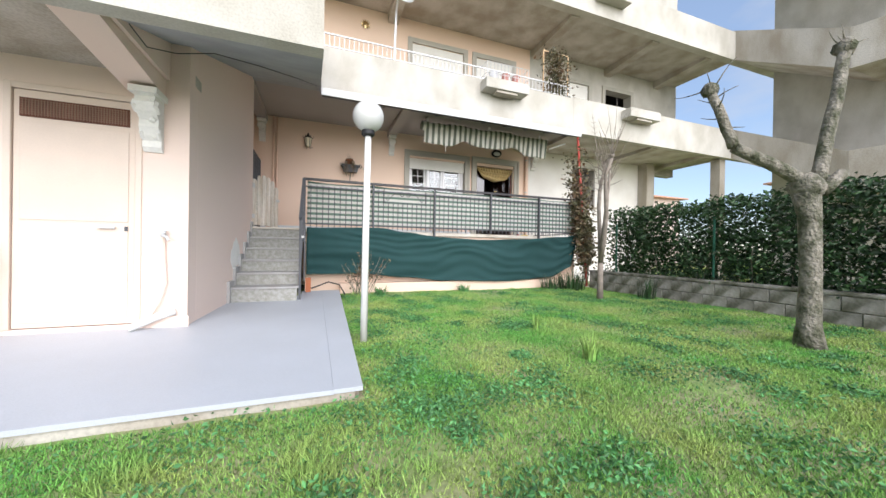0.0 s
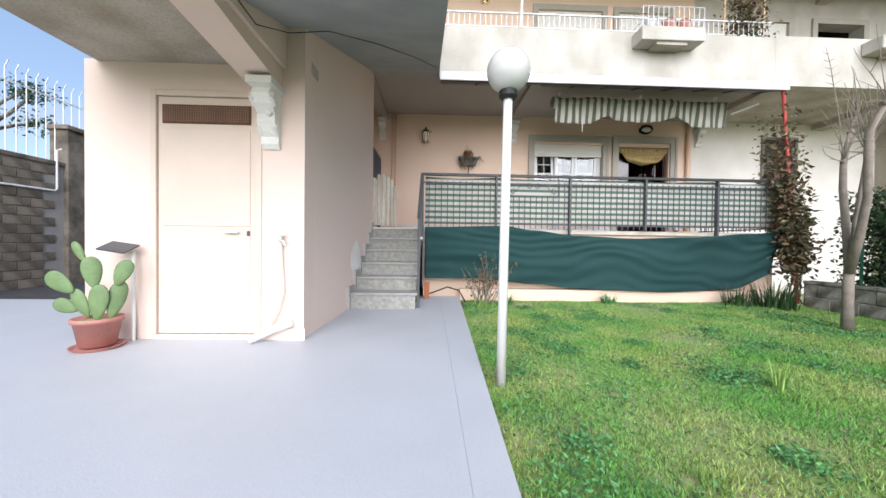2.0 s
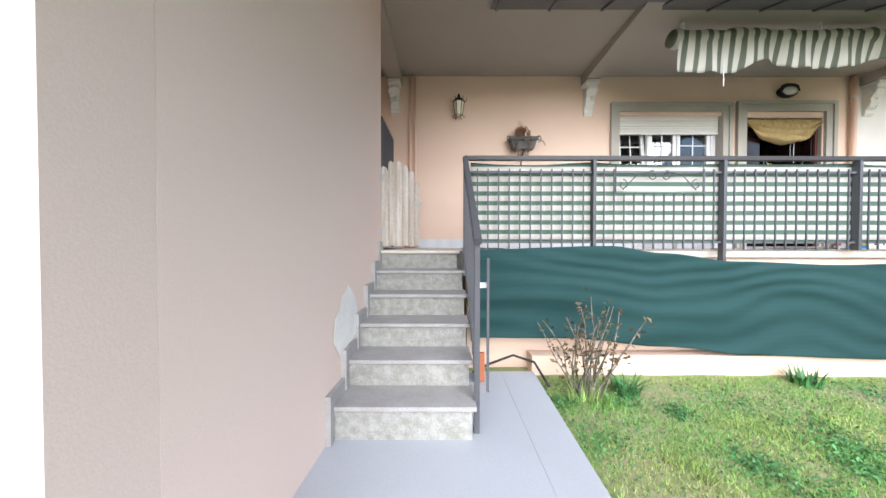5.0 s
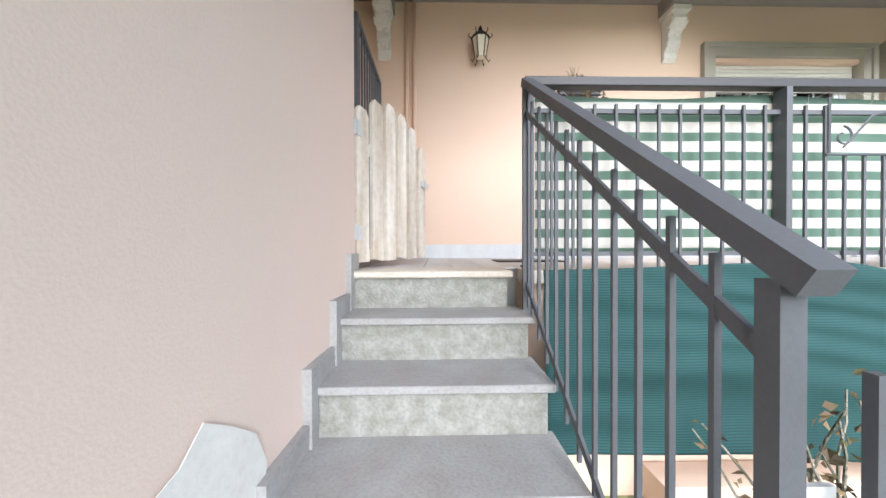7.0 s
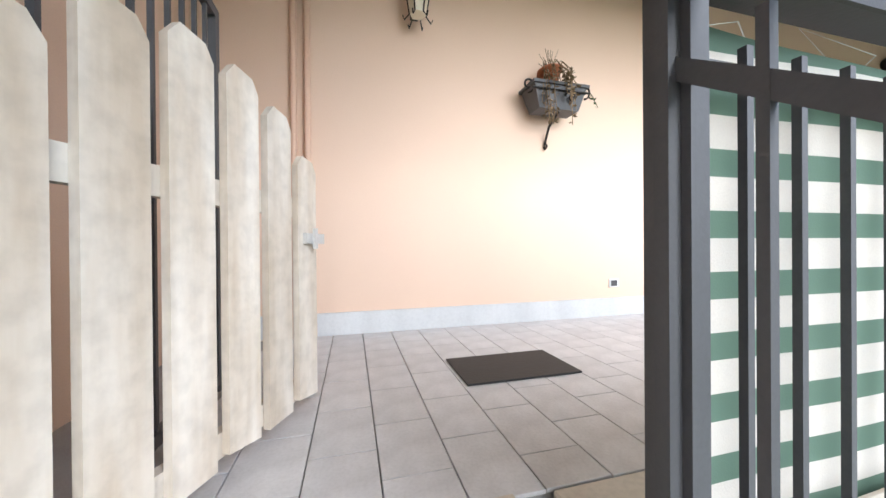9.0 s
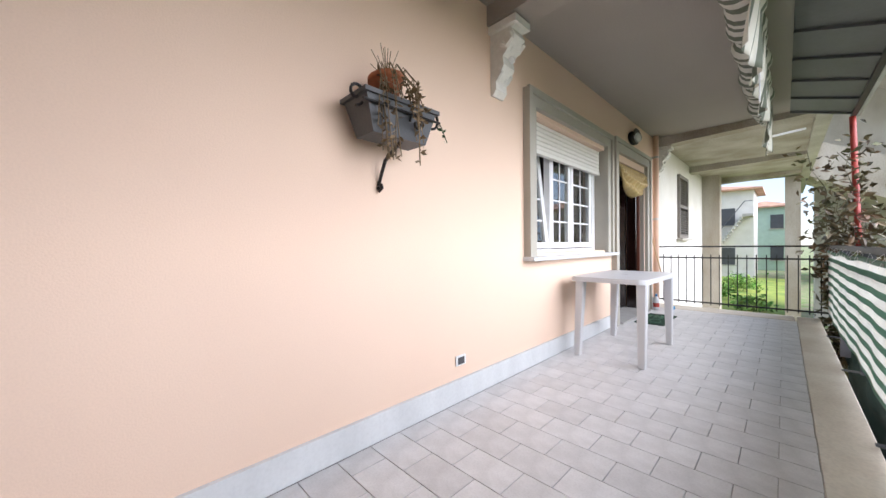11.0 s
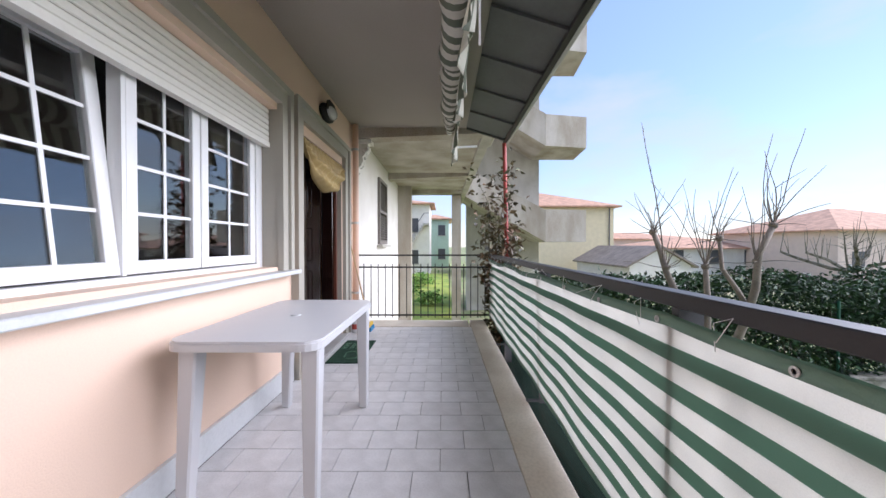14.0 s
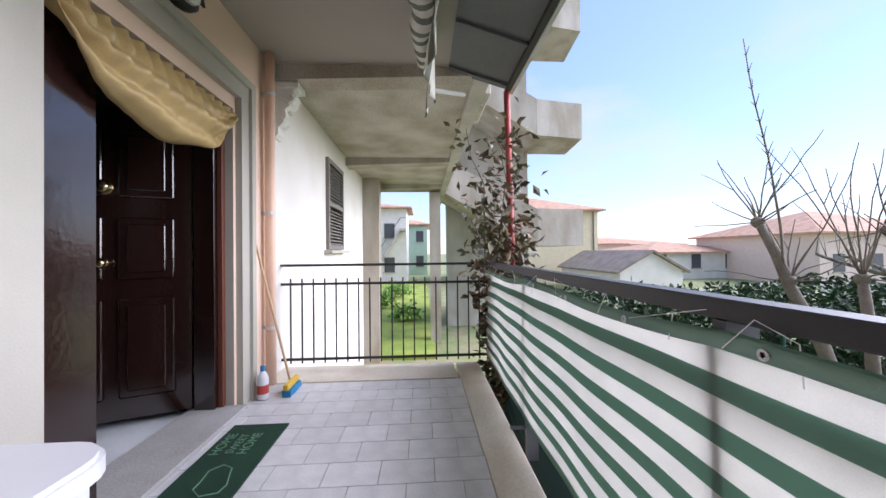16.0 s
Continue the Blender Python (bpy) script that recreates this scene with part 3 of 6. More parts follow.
def door_leaf(name, hinge, ang, wdt, label):
    m = pose(hinge[0], hinge[1], hinge[2], 0, 0, ang)
    bm = boxes((0, 0, 0, wdt, 0.05, 2.2), bev=0.004)
    bm.transform(m)
    leaf = part(name, bm, WOODDARK, d, label)
    for px0, px1, pz0, pz1 in ((0.10, wdt / 2 - 0.04, 0.15, 0.85), (wdt / 2 + 0.04, wdt - 0.10, 0.15, 0.85), (0.10, wdt / 2 - 0.04, 0.98, 1.42), (wdt / 2 + 0.04, wdt - 0.10, 0.98, 1.42), (0.10, wdt / 2 - 0.04, 1.56, 2.05), (wdt / 2 + 0.04, wdt - 0.10, 1.56, 2.05)):
        bm = boxes((px0, -0.018, pz0, px1, -0.001, pz1), bev=0.012)
        box(bm, px0 + 0.05, -0.03, pz0 + 0.05, px1 - 0.05, -0.0185, pz1 - 0.05, bev=0.008)
        bm.transform(m)
        part("door_panel", bm, WOODDARK, leaf)
    for lx, lz, r, mt in ((wdt * 0.47, 1.62, 0.045, BRASS), (wdt * 0.46, 1.10, 0.032, BRASS)):
        bm = B()
        lathe(bm, [(r * 1.2, 0), (r * 1.2, 0.012), (r * 0.5, 0.02), (r, 0.045), (r * 0.7, 0.06), (0.004, 0.062)], n=16)
        bm.transform(m @ pose(lx, -0.03, lz, 90, 0, 0))
        part("door_knob", bm, mt, leaf, "brass knob", smooth=True)
    return leaf


door_leaf("door_leaf", (6.085, 11.12, 1.49), -68, 0.92, "leaf swung inward, with raised panels")
bm = boxes((5.175, 10.06, 1.49, 5.45, 10.11, 3.69), bev=0.004)
part("door_leaf", bm, WOODDARK, d, "narrow glossy leaf")

# gold swag curtain over the door
def swag(u, v):
    x = 5.13 + 1.33 * u
    drop = 0.05 + 0.39 * max(0.0, math.sin(math.pi * u)) ** 0.75
    fold = 0.045 * math.sin(v * 17 + 2.2 * math.sin(u * 4)) * v + 0.022 * math.sin(u * 85 + 6 * v * (u - 0.5)) * (1.1 - v)
    belly = 0.13 * math.sin(math.pi * v ** 1.6) * math.sin(math.pi * u)
    return (x - 0.05 * v * v * math.sin(2 * math.pi * u), 9.985 - belly + fold, 3.74 - drop * v + 0.012 * math.sin(u * 23) * v)


single("door_curtain", sheet(B(), 110, 40, swag, 0.003), GOLD, "gold satin swag curtain gathered over the door", "curtain", (5.7, 9.98, 3.7), smooth=True)

# bulkhead lamp over the door
b = thing("bulkhead_lamp", "dark oval bulkhead wall lamp above the door", "wall lamp", (5.83, 9.93, 4.22))
bm = B()
lathe(bm, [(0.11, 0), (0.12, 0.02), (0.115, 0.06), (0.09, 0.075)], n=20)
bm.transform(pose(5.83, 9.998, 4.22, 90, 0, 0) @ Matrix.Diagonal((1.5, 0.85, 1, 1)))
part("base", bm, IRON, b, smooth=True)
bm = B()
lathe(bm, [(0.088, 0), (0.08, 0.03), (0.05, 0.055), (0.01, 0.062)], n=20)
bm.transform(pose(5.83, 9.922, 4.22, 90, 0, 0) @ Matrix.Diagonal((1.5, 0.85, 1, 1)))
part("diffuser", bm, LAMPGLASS, b, "smoky glass", smooth=True)
bm = B()
prism(bm, [(-0.18, 0.0), (0.18, 0.0), (0.15, 0.09), (0.08, 0.125), (-0.08, 0.125), (-0.15, 0.09)], 0, 0.015, "z")
bm.transform(pose(5.83, 9.92, 4.22, 90, 0, 0))
part("hood", bm, IRON, b)


def lantern(at):
    x, y, z = at
    t = thing("wall_lantern", "black wrought iron wall lantern with cream glass", "wall lamp", at)
    cy = y - 0.16
    bm = B()
    lathe(bm, [(0.06, -0.12), (0.095, 0.10)], (x, cy, z), 6)
    part("glass", bm, CREAMGLASS, t, "cream glass")
    bm = B()
    for k in range(6):
        a = math.pi * k / 3
        tube(bm, [(x + 0.062 * math.cos(a), cy + 0.062 * math.sin(a), z - 0.12), (x + 0.098 * math.cos(a), cy + 0.098 * math.sin(a), z + 0.10)], 0.006, 5)
        tube(bm, [(x + 0.1 * math.cos(a), cy + 0.1 * math.sin(a), z + 0.10), (x + 0.14 * math.cos(a), cy + 0.14 * math.sin(a), z + 0.13), (x + 0.13 * math.cos(a), cy + 0.13 * math.sin(a), z + 0.16)], 0.005, 5)
        tube(bm, [(x + 0.06 * math.cos(a), cy + 0.06 * math.sin(a), z - 0.12), (x + 0.1 * math.cos(a), cy + 0.1 * math.sin(a), z - 0.17), (x + 0.11 * math.cos(a), cy + 0.11 * math.sin(a), z - 0.14)], 0.005, 5)
    part("cage", bm, IRON, t)
    bm = B()
    lathe(bm, [(0.11, 0.10), (0.07, 0.15), (0.03, 0.18), (0.02, 0.22), (0.004, 0.25)], (x, cy, z), 12)
    part("roof", bm, IRON, t)
    bm = B()
    tube(bm, [(x, y - 0.002, z + 0.02), (x, y - 0.05, z + 0.16), (x, cy, z + 0.24)], 0.009, 6)
    box(bm, x - 0.03, y - 0.012, z - 0.06, x + 0.03, y - 0.001, z + 0.08)
    part("bracket", bm, IRON, t)


lantern((0.0, 10.0, 3.88))


def wall_bracket(x, y, z, s=1.0, group="plaster brackets"):
    """Scrolled plaster bracket; top at z, back on the wall at y."""
    bm = B()
    prof = [(0, 0), (0.24, 0), (0.25, -0.05), (0.20, -0.07), (0.23, -0.13), (0.19, -0.20), (0.12, -0.26), (0.13, -0.33), (0.09, -0.40), (0.05, -0.44), (0.055, -0.50), (0.02, -0.54), (0, -0.54)]
    prism(bm, [(-a * s, c * s) for a, c in prof], -0.075 * s, 0.075 * s, "x")
    box(bm, -0.105 * s, -0.26 * s, -0.055 * s, 0.105 * s, 0, 0.0)
    for q in (-0.08, 0.08):
        tube(bm, [(q * s, -0.19 * s, -0.12 * s), (q * s, -0.21 * s, -0.16 * s), (q * s, -0.16 * s, -0.2 * s), (q * s, -0.12 * s, -0.17 * s)], 0.022 * s, 6)
        tube(bm, [(q * 0.8 * s, -0.08 * s, -0.34 * s), (q * 0.8 * s, -0.1 * s, -0.38 * s), (q * 0.8 * s, -0.06 * s, -0.42 * s)], 0.02 * s, 6)
    for k in range(5):
        r = bmesh.ops.create_icosphere(bm, subdivisions=1, radius=0.035 * s)
        bmesh.ops.translate(bm, vec=(0.03 * s * (-1) ** k, (-0.2 + 0.035 * k) * s, (-0.12 - 0.07 * k) * s), verts=r["verts"])
    bm.transform(pose(x, y - 0.001, z))
    single("wall_bracket", bm, PLASTERORN, "white scrolled plaster bracket under a beam", "bracket", (x, y, z), group)


wall_bracket(-1.12, 10, 4.335)
wall_bracket(2.30, 10, 4.335)
wall_bracket(7.28, 10, 4.335)
wall_bracket(-1.465, WY, 2.695, 1.15)

# pipes by the gate and beside the door
for x, r, m_, lab in ((-0.86, 0.022, PIPEPEACH, "peach painted wall pipe"), (-0.77, 0.022, PIPEPEACH, "peach painted wall pipe")):
    single("wall_pipe", tube(B(), [(x, 9.96, 1.445), (x, 9.96, 4.49)], r, 10), m_, lab, "pipe", (x, 9.96, 1.445), "pipes by the gate", smooth=True)
single("wall_pipe", tube(B(), [(-0.93, 9.955, 1.445), (-0.93, 9.955, 2.05), (-0.95, 9.955, 2.09), (-1.0, 9.955, 2.10)], 0.02, 10), PIPEPEACH, "short bent peach pipe", "pipe", (-0.93, 9.955, 1.445), "pipes by the gate", smooth=True)
p = thing("downpipe", "peach painted downpipe at the wall's end", "pipe", (6.98, 9.93, 1.445))
part("tube", tube(B(), [(6.98, 9.93, 1.445), (6.98, 9.93, 4.49)], 0.045, 12), PIPEPEACH, p, smooth=True)
for z in (1.95, 3.0, 4.1):
    bm = B()
    lathe(bm, [(0.05, 0), (0.05, 0.03)], (6.98, 9.93, z), 12)
    box(bm, 6.965, 9.97, z, 6.995, 9.999, z + 0.03)
    part("clip", bm, ZINC, p)

# socket
s_ = thing("wall_socket", "white wall socket with dark face above the skirting", "socket", (1.83, 9.99, 1.73))
part("plate", boxes((1.77, 9.985, 1.70, 1.875, 9.999, 1.775), bev=0.004), PVC, s_)
part("face", boxes((1.785, 9.978, 1.712, 1.85, 9.9845, 1.763), bev=0.002), GREYPLASTIC, s_, "dark face")

# hanging planter
t = thing("wall_planter", "grey planter with terracotta pot and dry plant on iron bracket", "planter", (1.12, 9.85, 3.2))
bm = B()
lo = [(-0.22, -0.08), (0.22, -0.08), (0.22, 0.08), (-0.22, 0.08)]
hi = [(-0.29, -0.11), (0.29, -0.11), (0.29, 0.11), (-0.29, 0.11)]
v0 = [bm.verts.new((1.12 + a, 9.85 + c, 3.20)) for a, c in lo]
v1 = [bm.verts.new((1.12 + a, 9.85 + c, 3.40)) for a, c in hi]
bm.faces.new(v0[::-1]), bm.faces.new(v1)
for k in range(4):
    bm.faces.new((v0[k], v0[(k + 1) % 4], v1[(k + 1) % 4], v1[k]))
box(bm, 0.81, 9.725, 3.395, 1.43, 9.975, 3.42)
part("trough", bm, GREYPLASTIC, t, "dark grey trough")
bm = B()
lathe(bm, [(0.075, 0), (0.10, 0.13), (0.115, 0.13), (0.115, 0.16), (0.10, 0.16), (0.09, 0.12)], (1.08, 9.86, 3.425), 20)
part("flower_pot", bm, TERRA, t, "terracotta pot", smooth=True)
bm = B()
tube(bm, [(1.12, 9.99, 2.95), (1.12, 9.96, 3.02), (1.12, 9.92, 3.10), (1.12, 9.78, 3.18)], 0.012, 8)
tube(bm, [(1.12, 9.995, 2.94), (1.12, 9.98, 2.915), (1.12, 9.955, 2.93), (1.12, 9.965, 2.955)], 0.012, 8)
for sx in (0.80, 1.44):
    tube(bm, ring_curve((sx, 9.80, 3.40), 0.07, 0.02, -1.6, 5.2, 16), 0.009, 6)
tube(bm, ring_curve((1.22, 9.733, 3.30), 0.06, 0.015, 3.1, -3.5, 16), 0.008, 6)
tube(bm, [(0.80, 9.735, 3.35), (1.44, 9.735, 3.35)], 0.008, 6)
part("bracket", bm, IRON, t)


def leaf(bm, p, size, r):
    d1 = Vector((r.uniform(-1, 1), r.uniform(-1, 1), r.uniform(-0.8, 0.5))).normalized()
    d2 = d1.orthogonal().normalized()
    d2.rotate(Matrix.Rotation(r.uniform(0, 6), 3, d1))
    p = Vector(p)
    v = [bm.verts.new(p + d1 * a * size + d2 * b_ * size) for a, b_ in ((0, 0), (0.5, 0.22), (1, 0), (0.5, -0.22))]
    bm.faces.new(v)


bm = B()
for k in range(26):
    a = rnd.uniform(0, 6.3)
    p0 = Vector((1.08 + 0.06 * math.cos(a), 9.85 + 0.05 * math.sin(a), 3.57))
    L = rnd.uniform(0.15, 0.62)
    pts = [p0, p0 + Vector((0.05 * math.cos(a), -0.05, 0.05)), p0 + Vector((0.09 * math.cos(a), -0.12, -0.05)), p0 + Vector((0.10 * math.cos(a) + rnd.uniform(-0.04, 0.06), -0.14, -0.05 - L * 0.8))]
    tube(bm, pts, 0.003, 4)
    for q in range(9):
        s = rnd.random()
        leaf(bm, pts[2].lerp(pts[3], s), 0.045, rnd)
for k in range(10):
    p0 = Vector((1.08, 9.85, 3.57))
    tube(bm, [p0, p0 + Vector((rnd.uniform(-0.12, 0.12), rnd.uniform(-0.05, 0.05), rnd.uniform(0.08, 0.2)))], 0.002, 4)
part("dry_plant", bm, DRYLEAF, t, "dry brownish trailing stems")
bm = B()
tube(bm, [(1.38, 9.84, 3.42), (1.46, 9.82, 3.48), (1.54, 9.80, 3.36), (1.60, 9.80, 3.27)], 0.003, 4)
for k in range(14):
    leaf(bm, (1.42 + 0.014 * k, 9.81 + rnd.uniform(-0.02, 0.02), 3.45 - 0.013 * k + rnd.uniform(-0.02, 0.02)), 0.05, rnd)
part("green_sprig", bm, LEAF, t, "small green sprig")
t.scale, t.location.z = (0.8, 1.0, 0.9), 3.16

# plastic table
t = thing("plastic_table", "white plastic garden table against the wall", "table", (3.94, 9.52, 1.445))
TX0, TX1, TY0, TY1, TZ = 3.35, 4.53, 9.165, 9.875, 2.252
bm = B()
r = 0.09
out = []
for cx, cy, a0 in ((TX1 - r, TY1 - r, 0), (TX0 + r, TY1 - r, 90), (TX0 + r, TY0 + r, 180), (TX1 - r, TY0 + r, 270)):
    for k in range(6):
        a = radians(a0 + 18 * k)
        out.append((cx + r * math.cos(a), cy + r * math.sin(a)))
prism(bm, out, TZ - 0.045, TZ - 0.012)
prism(bm, [(3.94 + (x - 3.94) * 0.985, 9.52 + (y - 9.52) * 0.985) for x, y in out], TZ - 0.0115, TZ)
part("tabletop", bm, PLASTIC, t)
part("parasol_cap", lathe(B(), [(0.03, 0), (0.03, 0.004), (0.02, 0.005)], (3.94, 9.52, TZ + 0.0005), 14), PLASTIC, t)
for x, y, sx, sy in ((3.41, 9.24, -1, -1), (3.41, 9.83, -1, 1), (4.44, 9.24, 1, -1), (4.44, 9.83, 1, 1)):
    bm = B()
    w0, w1 = 0.075, 0.05
    lo = [(-w1, -w1 * 0.6), (w1, -w1 * 0.6), (w1, w1 * 0.6), (-w1, w1 * 0.6)]
    va = [bm.verts.new((x + a * 0.6, y - 0.02 + c, 1.445)) for a, c in lo]
    vb = [bm.verts.new((x + a * 0.85 - 0.02 * sx, y - 0.03 * (sy > 0) - 0.02 + c * 1.4, TZ - 0.046)) for a, c in lo]
    bm.faces.new(va[::-1]), bm.faces.new(vb)
    for k in range(4):
        bm.faces.new((va[k], va[(k + 1) % 4], vb[(k + 1) % 4], vb[k]))
    bmesh.ops.bevel(bm, geom=bm.edges[:], offset=0.008, segments=1, affect="EDGES")
    part("leg", bm, PLASTIC, t)

# doormats
t = thing("doormat", "dark green doormat with printed words in front of the door", "doormat", (5.8, 9.68, 1.445))
part("mat_body", boxes((5.38, 9.475, 1.446, 6.21, 9.845, 1.458), bev=0.003), MATGREEN, t)


def words(text, at, rot, size, material, parent, name="lettering"):
    cu = bpy.data.curves.new("text", "FONT")
    cu.body, cu.size, cu.extrude, cu.align_x = text, size, 0.0006, "CENTER"
    tmp = bpy.data.objects.new("text", cu)
    scene.collection.objects.link(tmp)
    me = bpy.data.meshes.new_from_object(tmp.evaluated_get(bpy.context.evaluated_depsgraph_get()))
    bpy.data.objects.remove(tmp)
    me.transform(pose(*at, *rot))
    bm = B()
    bm.from_mesh(me)
    bpy.data.meshes.remove(me)
    return part(name, bm, material, parent, "pale printed words")


for k, wd in enumerate(("HOME", "SWEET", "HOME")):
    words(wd, (5.97, 9.755 - 0.08 * k, 1.4585), (0, 0, 0), 0.085 if k != 1 else 0.07, MATPRINT, t)
bm = B()
tube(bm, [(5.62, 9.70, 1.459), (5.70, 9.71, 1.459), (5.75, 9.66, 1.459), (5.72, 9.60, 1.459), (5.66, 9.58, 1.459), (5.58, 9.55, 1.459), (5.52, 9.56, 1.459), (5.50, 9.64, 1.459), (5.55, 9.70, 1.459), (5.62, 9.70, 1.459)], 0.004, 4)
part("printed_outline", bm, MATPRINT, t, "pale printed outline")
single("rubber_mat", boxes((0.02, 8.85, 1.446, 0.62, 9.22, 1.456), bev=0.003), BLACK, "black patterned rubber doormat on the tiles", "doormat", (0.32, 9.03, 1.446))

# broom and bottle beside the door
t = thing("broom", "broom with a wooden handle and blue bristles leaning on the wall", "broom", (6.78, 9.72, 1.445))
part("handle", tube(B(), [(6.80, 9.69, 1.53), (6.76, 9.955, 2.72)], 0.011, 8), WOODPOLE, t)
part("head", boxes((6.66, 9.655, 1.50, 6.92, 9.70, 1.55), bev=0.008), YELLOW, t, "yellow plastic head")
bm = B()
prism(bm, [(6.67, 1.447), (6.93, 1.447), (6.91, 1.50), (6.67, 1.50)], 9.64, 9.71, "y")
part("bristles", bm, BLUE, t, "blue bristles")
t = thing("detergent_bottle", "white detergent bottle with a red and blue label", "bottle", (6.66, 9.86, 1.445))
part("bottle_body", lathe(B(), [(0.042, 0), (0.045, 0.02), (0.045, 0.17), (0.03, 0.21), (0.016, 0.23)], (6.66, 9.86, 1.446), 16), PLASTIC, t, smooth=True)
part("cap", lathe(B(), [(0.018, 0.23), (0.018, 0.27), (0.01, 0.275)], (6.66, 9.86, 1.446), 12), BLUE, t, "blue cap")
part("sticker", lathe(B(), [(0.0462, 0.05), (0.0462, 0.12)], (6.66, 9.86, 1.446), 16), RED, t, "red label")

# ---- terrace railing ----
POSTS = [0.0, 1.46, 2.95, 4.5, 6.0, 7.36]
RY, RZ = 7.82, 2.53
t = thing("terrace_railing", "grey steel railing with pickets along the terrace", "railing", (3.6, RY, 1.44))
# handrail uses the darker steel: shade on its inner side put into the colour
part("handrail", boxes((-0.03, RY - 0.035, RZ - 0.05, 7.39, RY + 0.035, RZ), bev=0.004), DARKSTEEL, t, "flat steel handrail")
part("rail", boxes((0.02, RY - 0.012, 2.335, 7.34, RY + 0.012, 2.36)), STEEL, t)
part("rail", boxes((0.02, RY - 0.012, 1.53, 7.34, RY + 0.012, 1.555)), STEEL, t)
for x in POSTS:
    part("post", boxes((x - 0.017, RY - 0.045, 1.25 if x in (0.0, 2.95, 6.0) else 1.45, x + 0.017, RY + 0.036, RZ - 0.051)), STEEL, t)
for x in POSTS:
    part("bracket", boxes((x - 0.015, RY + 0.037, 1.46, x + 0.015, 7.96, 1.472)), STEEL, t)
me = mesh_of("picket", boxes((-0.007, -0.007, -0.46, 0.007, 0.007, 0.46)), STEEL)
short = mesh_of("picket", boxes((-0.007, -0.007, -0.32, 0.007, 0.007, 0.32)), STEEL)
for a, b_ in zip(POSTS, POSTS[1:]):
    n = round((b_ - a) / 0.118)
    for k in range(1, n):
        x = a + (b_ - a) * k / n
        low = 1.74 < x < 2.66          # the ornament takes the place of the upper part
        ob = new("picket", short if low else me)
        ob.parent, ob.location = t, (x - 3.6, -0.022, (1.78 if low else 1.92) - 1.44)
bm = B()
for sx in (-1, 1):
    tube(bm, ring_curve((2.2 + sx * 0.42, RY - 0.035, 2.20), 0.06, 0.02, 1.5, 1.5 + sx * 6, 16), 0.006, 5)
    tube(bm, ring_curve((2.2 + sx * 0.07, RY - 0.035, 2.30), 0.06, 0.02, 1.5, 1.5 - sx * 6, 16), 0.006, 5)
    tube(bm, [(2.2 + sx * 0.42, RY - 0.035, 2.14), (2.2 + sx * 0.25, RY - 0.035, 2.32), (2.2 + sx * 0.08, RY - 0.035, 2.36)], 0.006, 5)
tube(bm, [(1.68, RY - 0.035, 2.10), (2.72, RY - 0.035, 2.10)], 0.007, 5)
tube(bm, [(1.70, RY - 0.035, 2.10), (1.70, RY - 0.035, 2.42)], 0.007, 5)
tube(bm, [(2.70, RY - 0.035, 2.10), (2.70, RY - 0.035, 2.42)], 0.007, 5)
part("scroll_ornament", bm, STEEL, t, "scrolled ornament")

t = thing("end_railing", "dark steel railing closing the terrace's end", "railing", (7.38, 9, 1.44))
part("handrail", boxes((7.36, 7.86, 2.505, 7.40, 9.998, 2.53)), DARKSTEEL, t)
part("rail", boxes((7.37, 7.86, 2.31, 7.39, 9.998, 2.335)), DARKSTEEL, t)
part("rail", boxes((7.37, 7.86, 1.53, 7.39, 9.998, 1.555)), DARKSTEEL, t)
me = mesh_of("picket", boxes((-0.007, -0.007, -0.44, 0.007, 0.007, 0.44)), DARKSTEEL)
for k in range(18):
    ob = new("picket", me)
    ob.parent, ob.location = t, (0, 7.93 + 0.116 * k - 9, 1.94 - 1.44)

# striped cloth tied inside the railing
def cloth(u, v):
    x = 0.05 + 7.28 * u
    sag = 0.035 * abs(math.sin(x * math.pi / 1.48)) * v
    return (x, RY + 0.05 + 0.004 * math.sin(x * 9) + 0.006 * math.sin(x * 2.3 + v * 3), 1.54 + 0.935 * v - sag + 0.02 * noise.noise((x * 1.2, v, 2)))


t = thing("rail_screen", "green and white striped cloth screen tied to the railing", "screen", (3.7, RY + 0.05, 1.5))
part("cloth", sheet(B(), 160, 14, cloth, 0.002), RAILCLOTH, t, smooth=True)
part("hem", sheet(B(), 160, 2, lambda u, v: tuple(a + b for a, b in zip(cloth(u, 0.955 + 0.04 * v), (0, 0.0035, 0))), 0.002), HEM, t, "green hem", smooth=True)
for k in range(16):
    p = Vector(cloth((k + 0.5) / 16, 0.972)) + Vector((0, 0.007, 0))
    bm = B()
    lathe(bm, [(0.012, 0), (0.012, 0.003), (0.006, 0.003), (0.006, 0)], n=12)
    bm.transform(pose(p.x, p.y, p.z, -90, 0, 0))
    part("eyelet", bm, ZINC, t, "metal eyelet")
bm = B()
for k in range(20):
    x = 0.15 + 7.1 * k / 19 + rnd.uniform(-0.05, 0.05)
    z = 2.41 - rnd.uniform(0, 0.03)
    tube(bm, [(x, RY + 0.06, z), (x + rnd.uniform(-0.08, 0.08), RY + 0.04, z + 0.07), (x + rnd.uniform(-0.15, 0.15), RY + 0.05, z + 0.10), (x + rnd.uniform(-0.1, 0.2), RY + 0.075, z + 0.03)], 0.0013, 4)
single("tie_string", bm, CURTAINW, "white strings tying the cloth to the rail", "string", (3.7, RY, 2.45), kind="stuff")

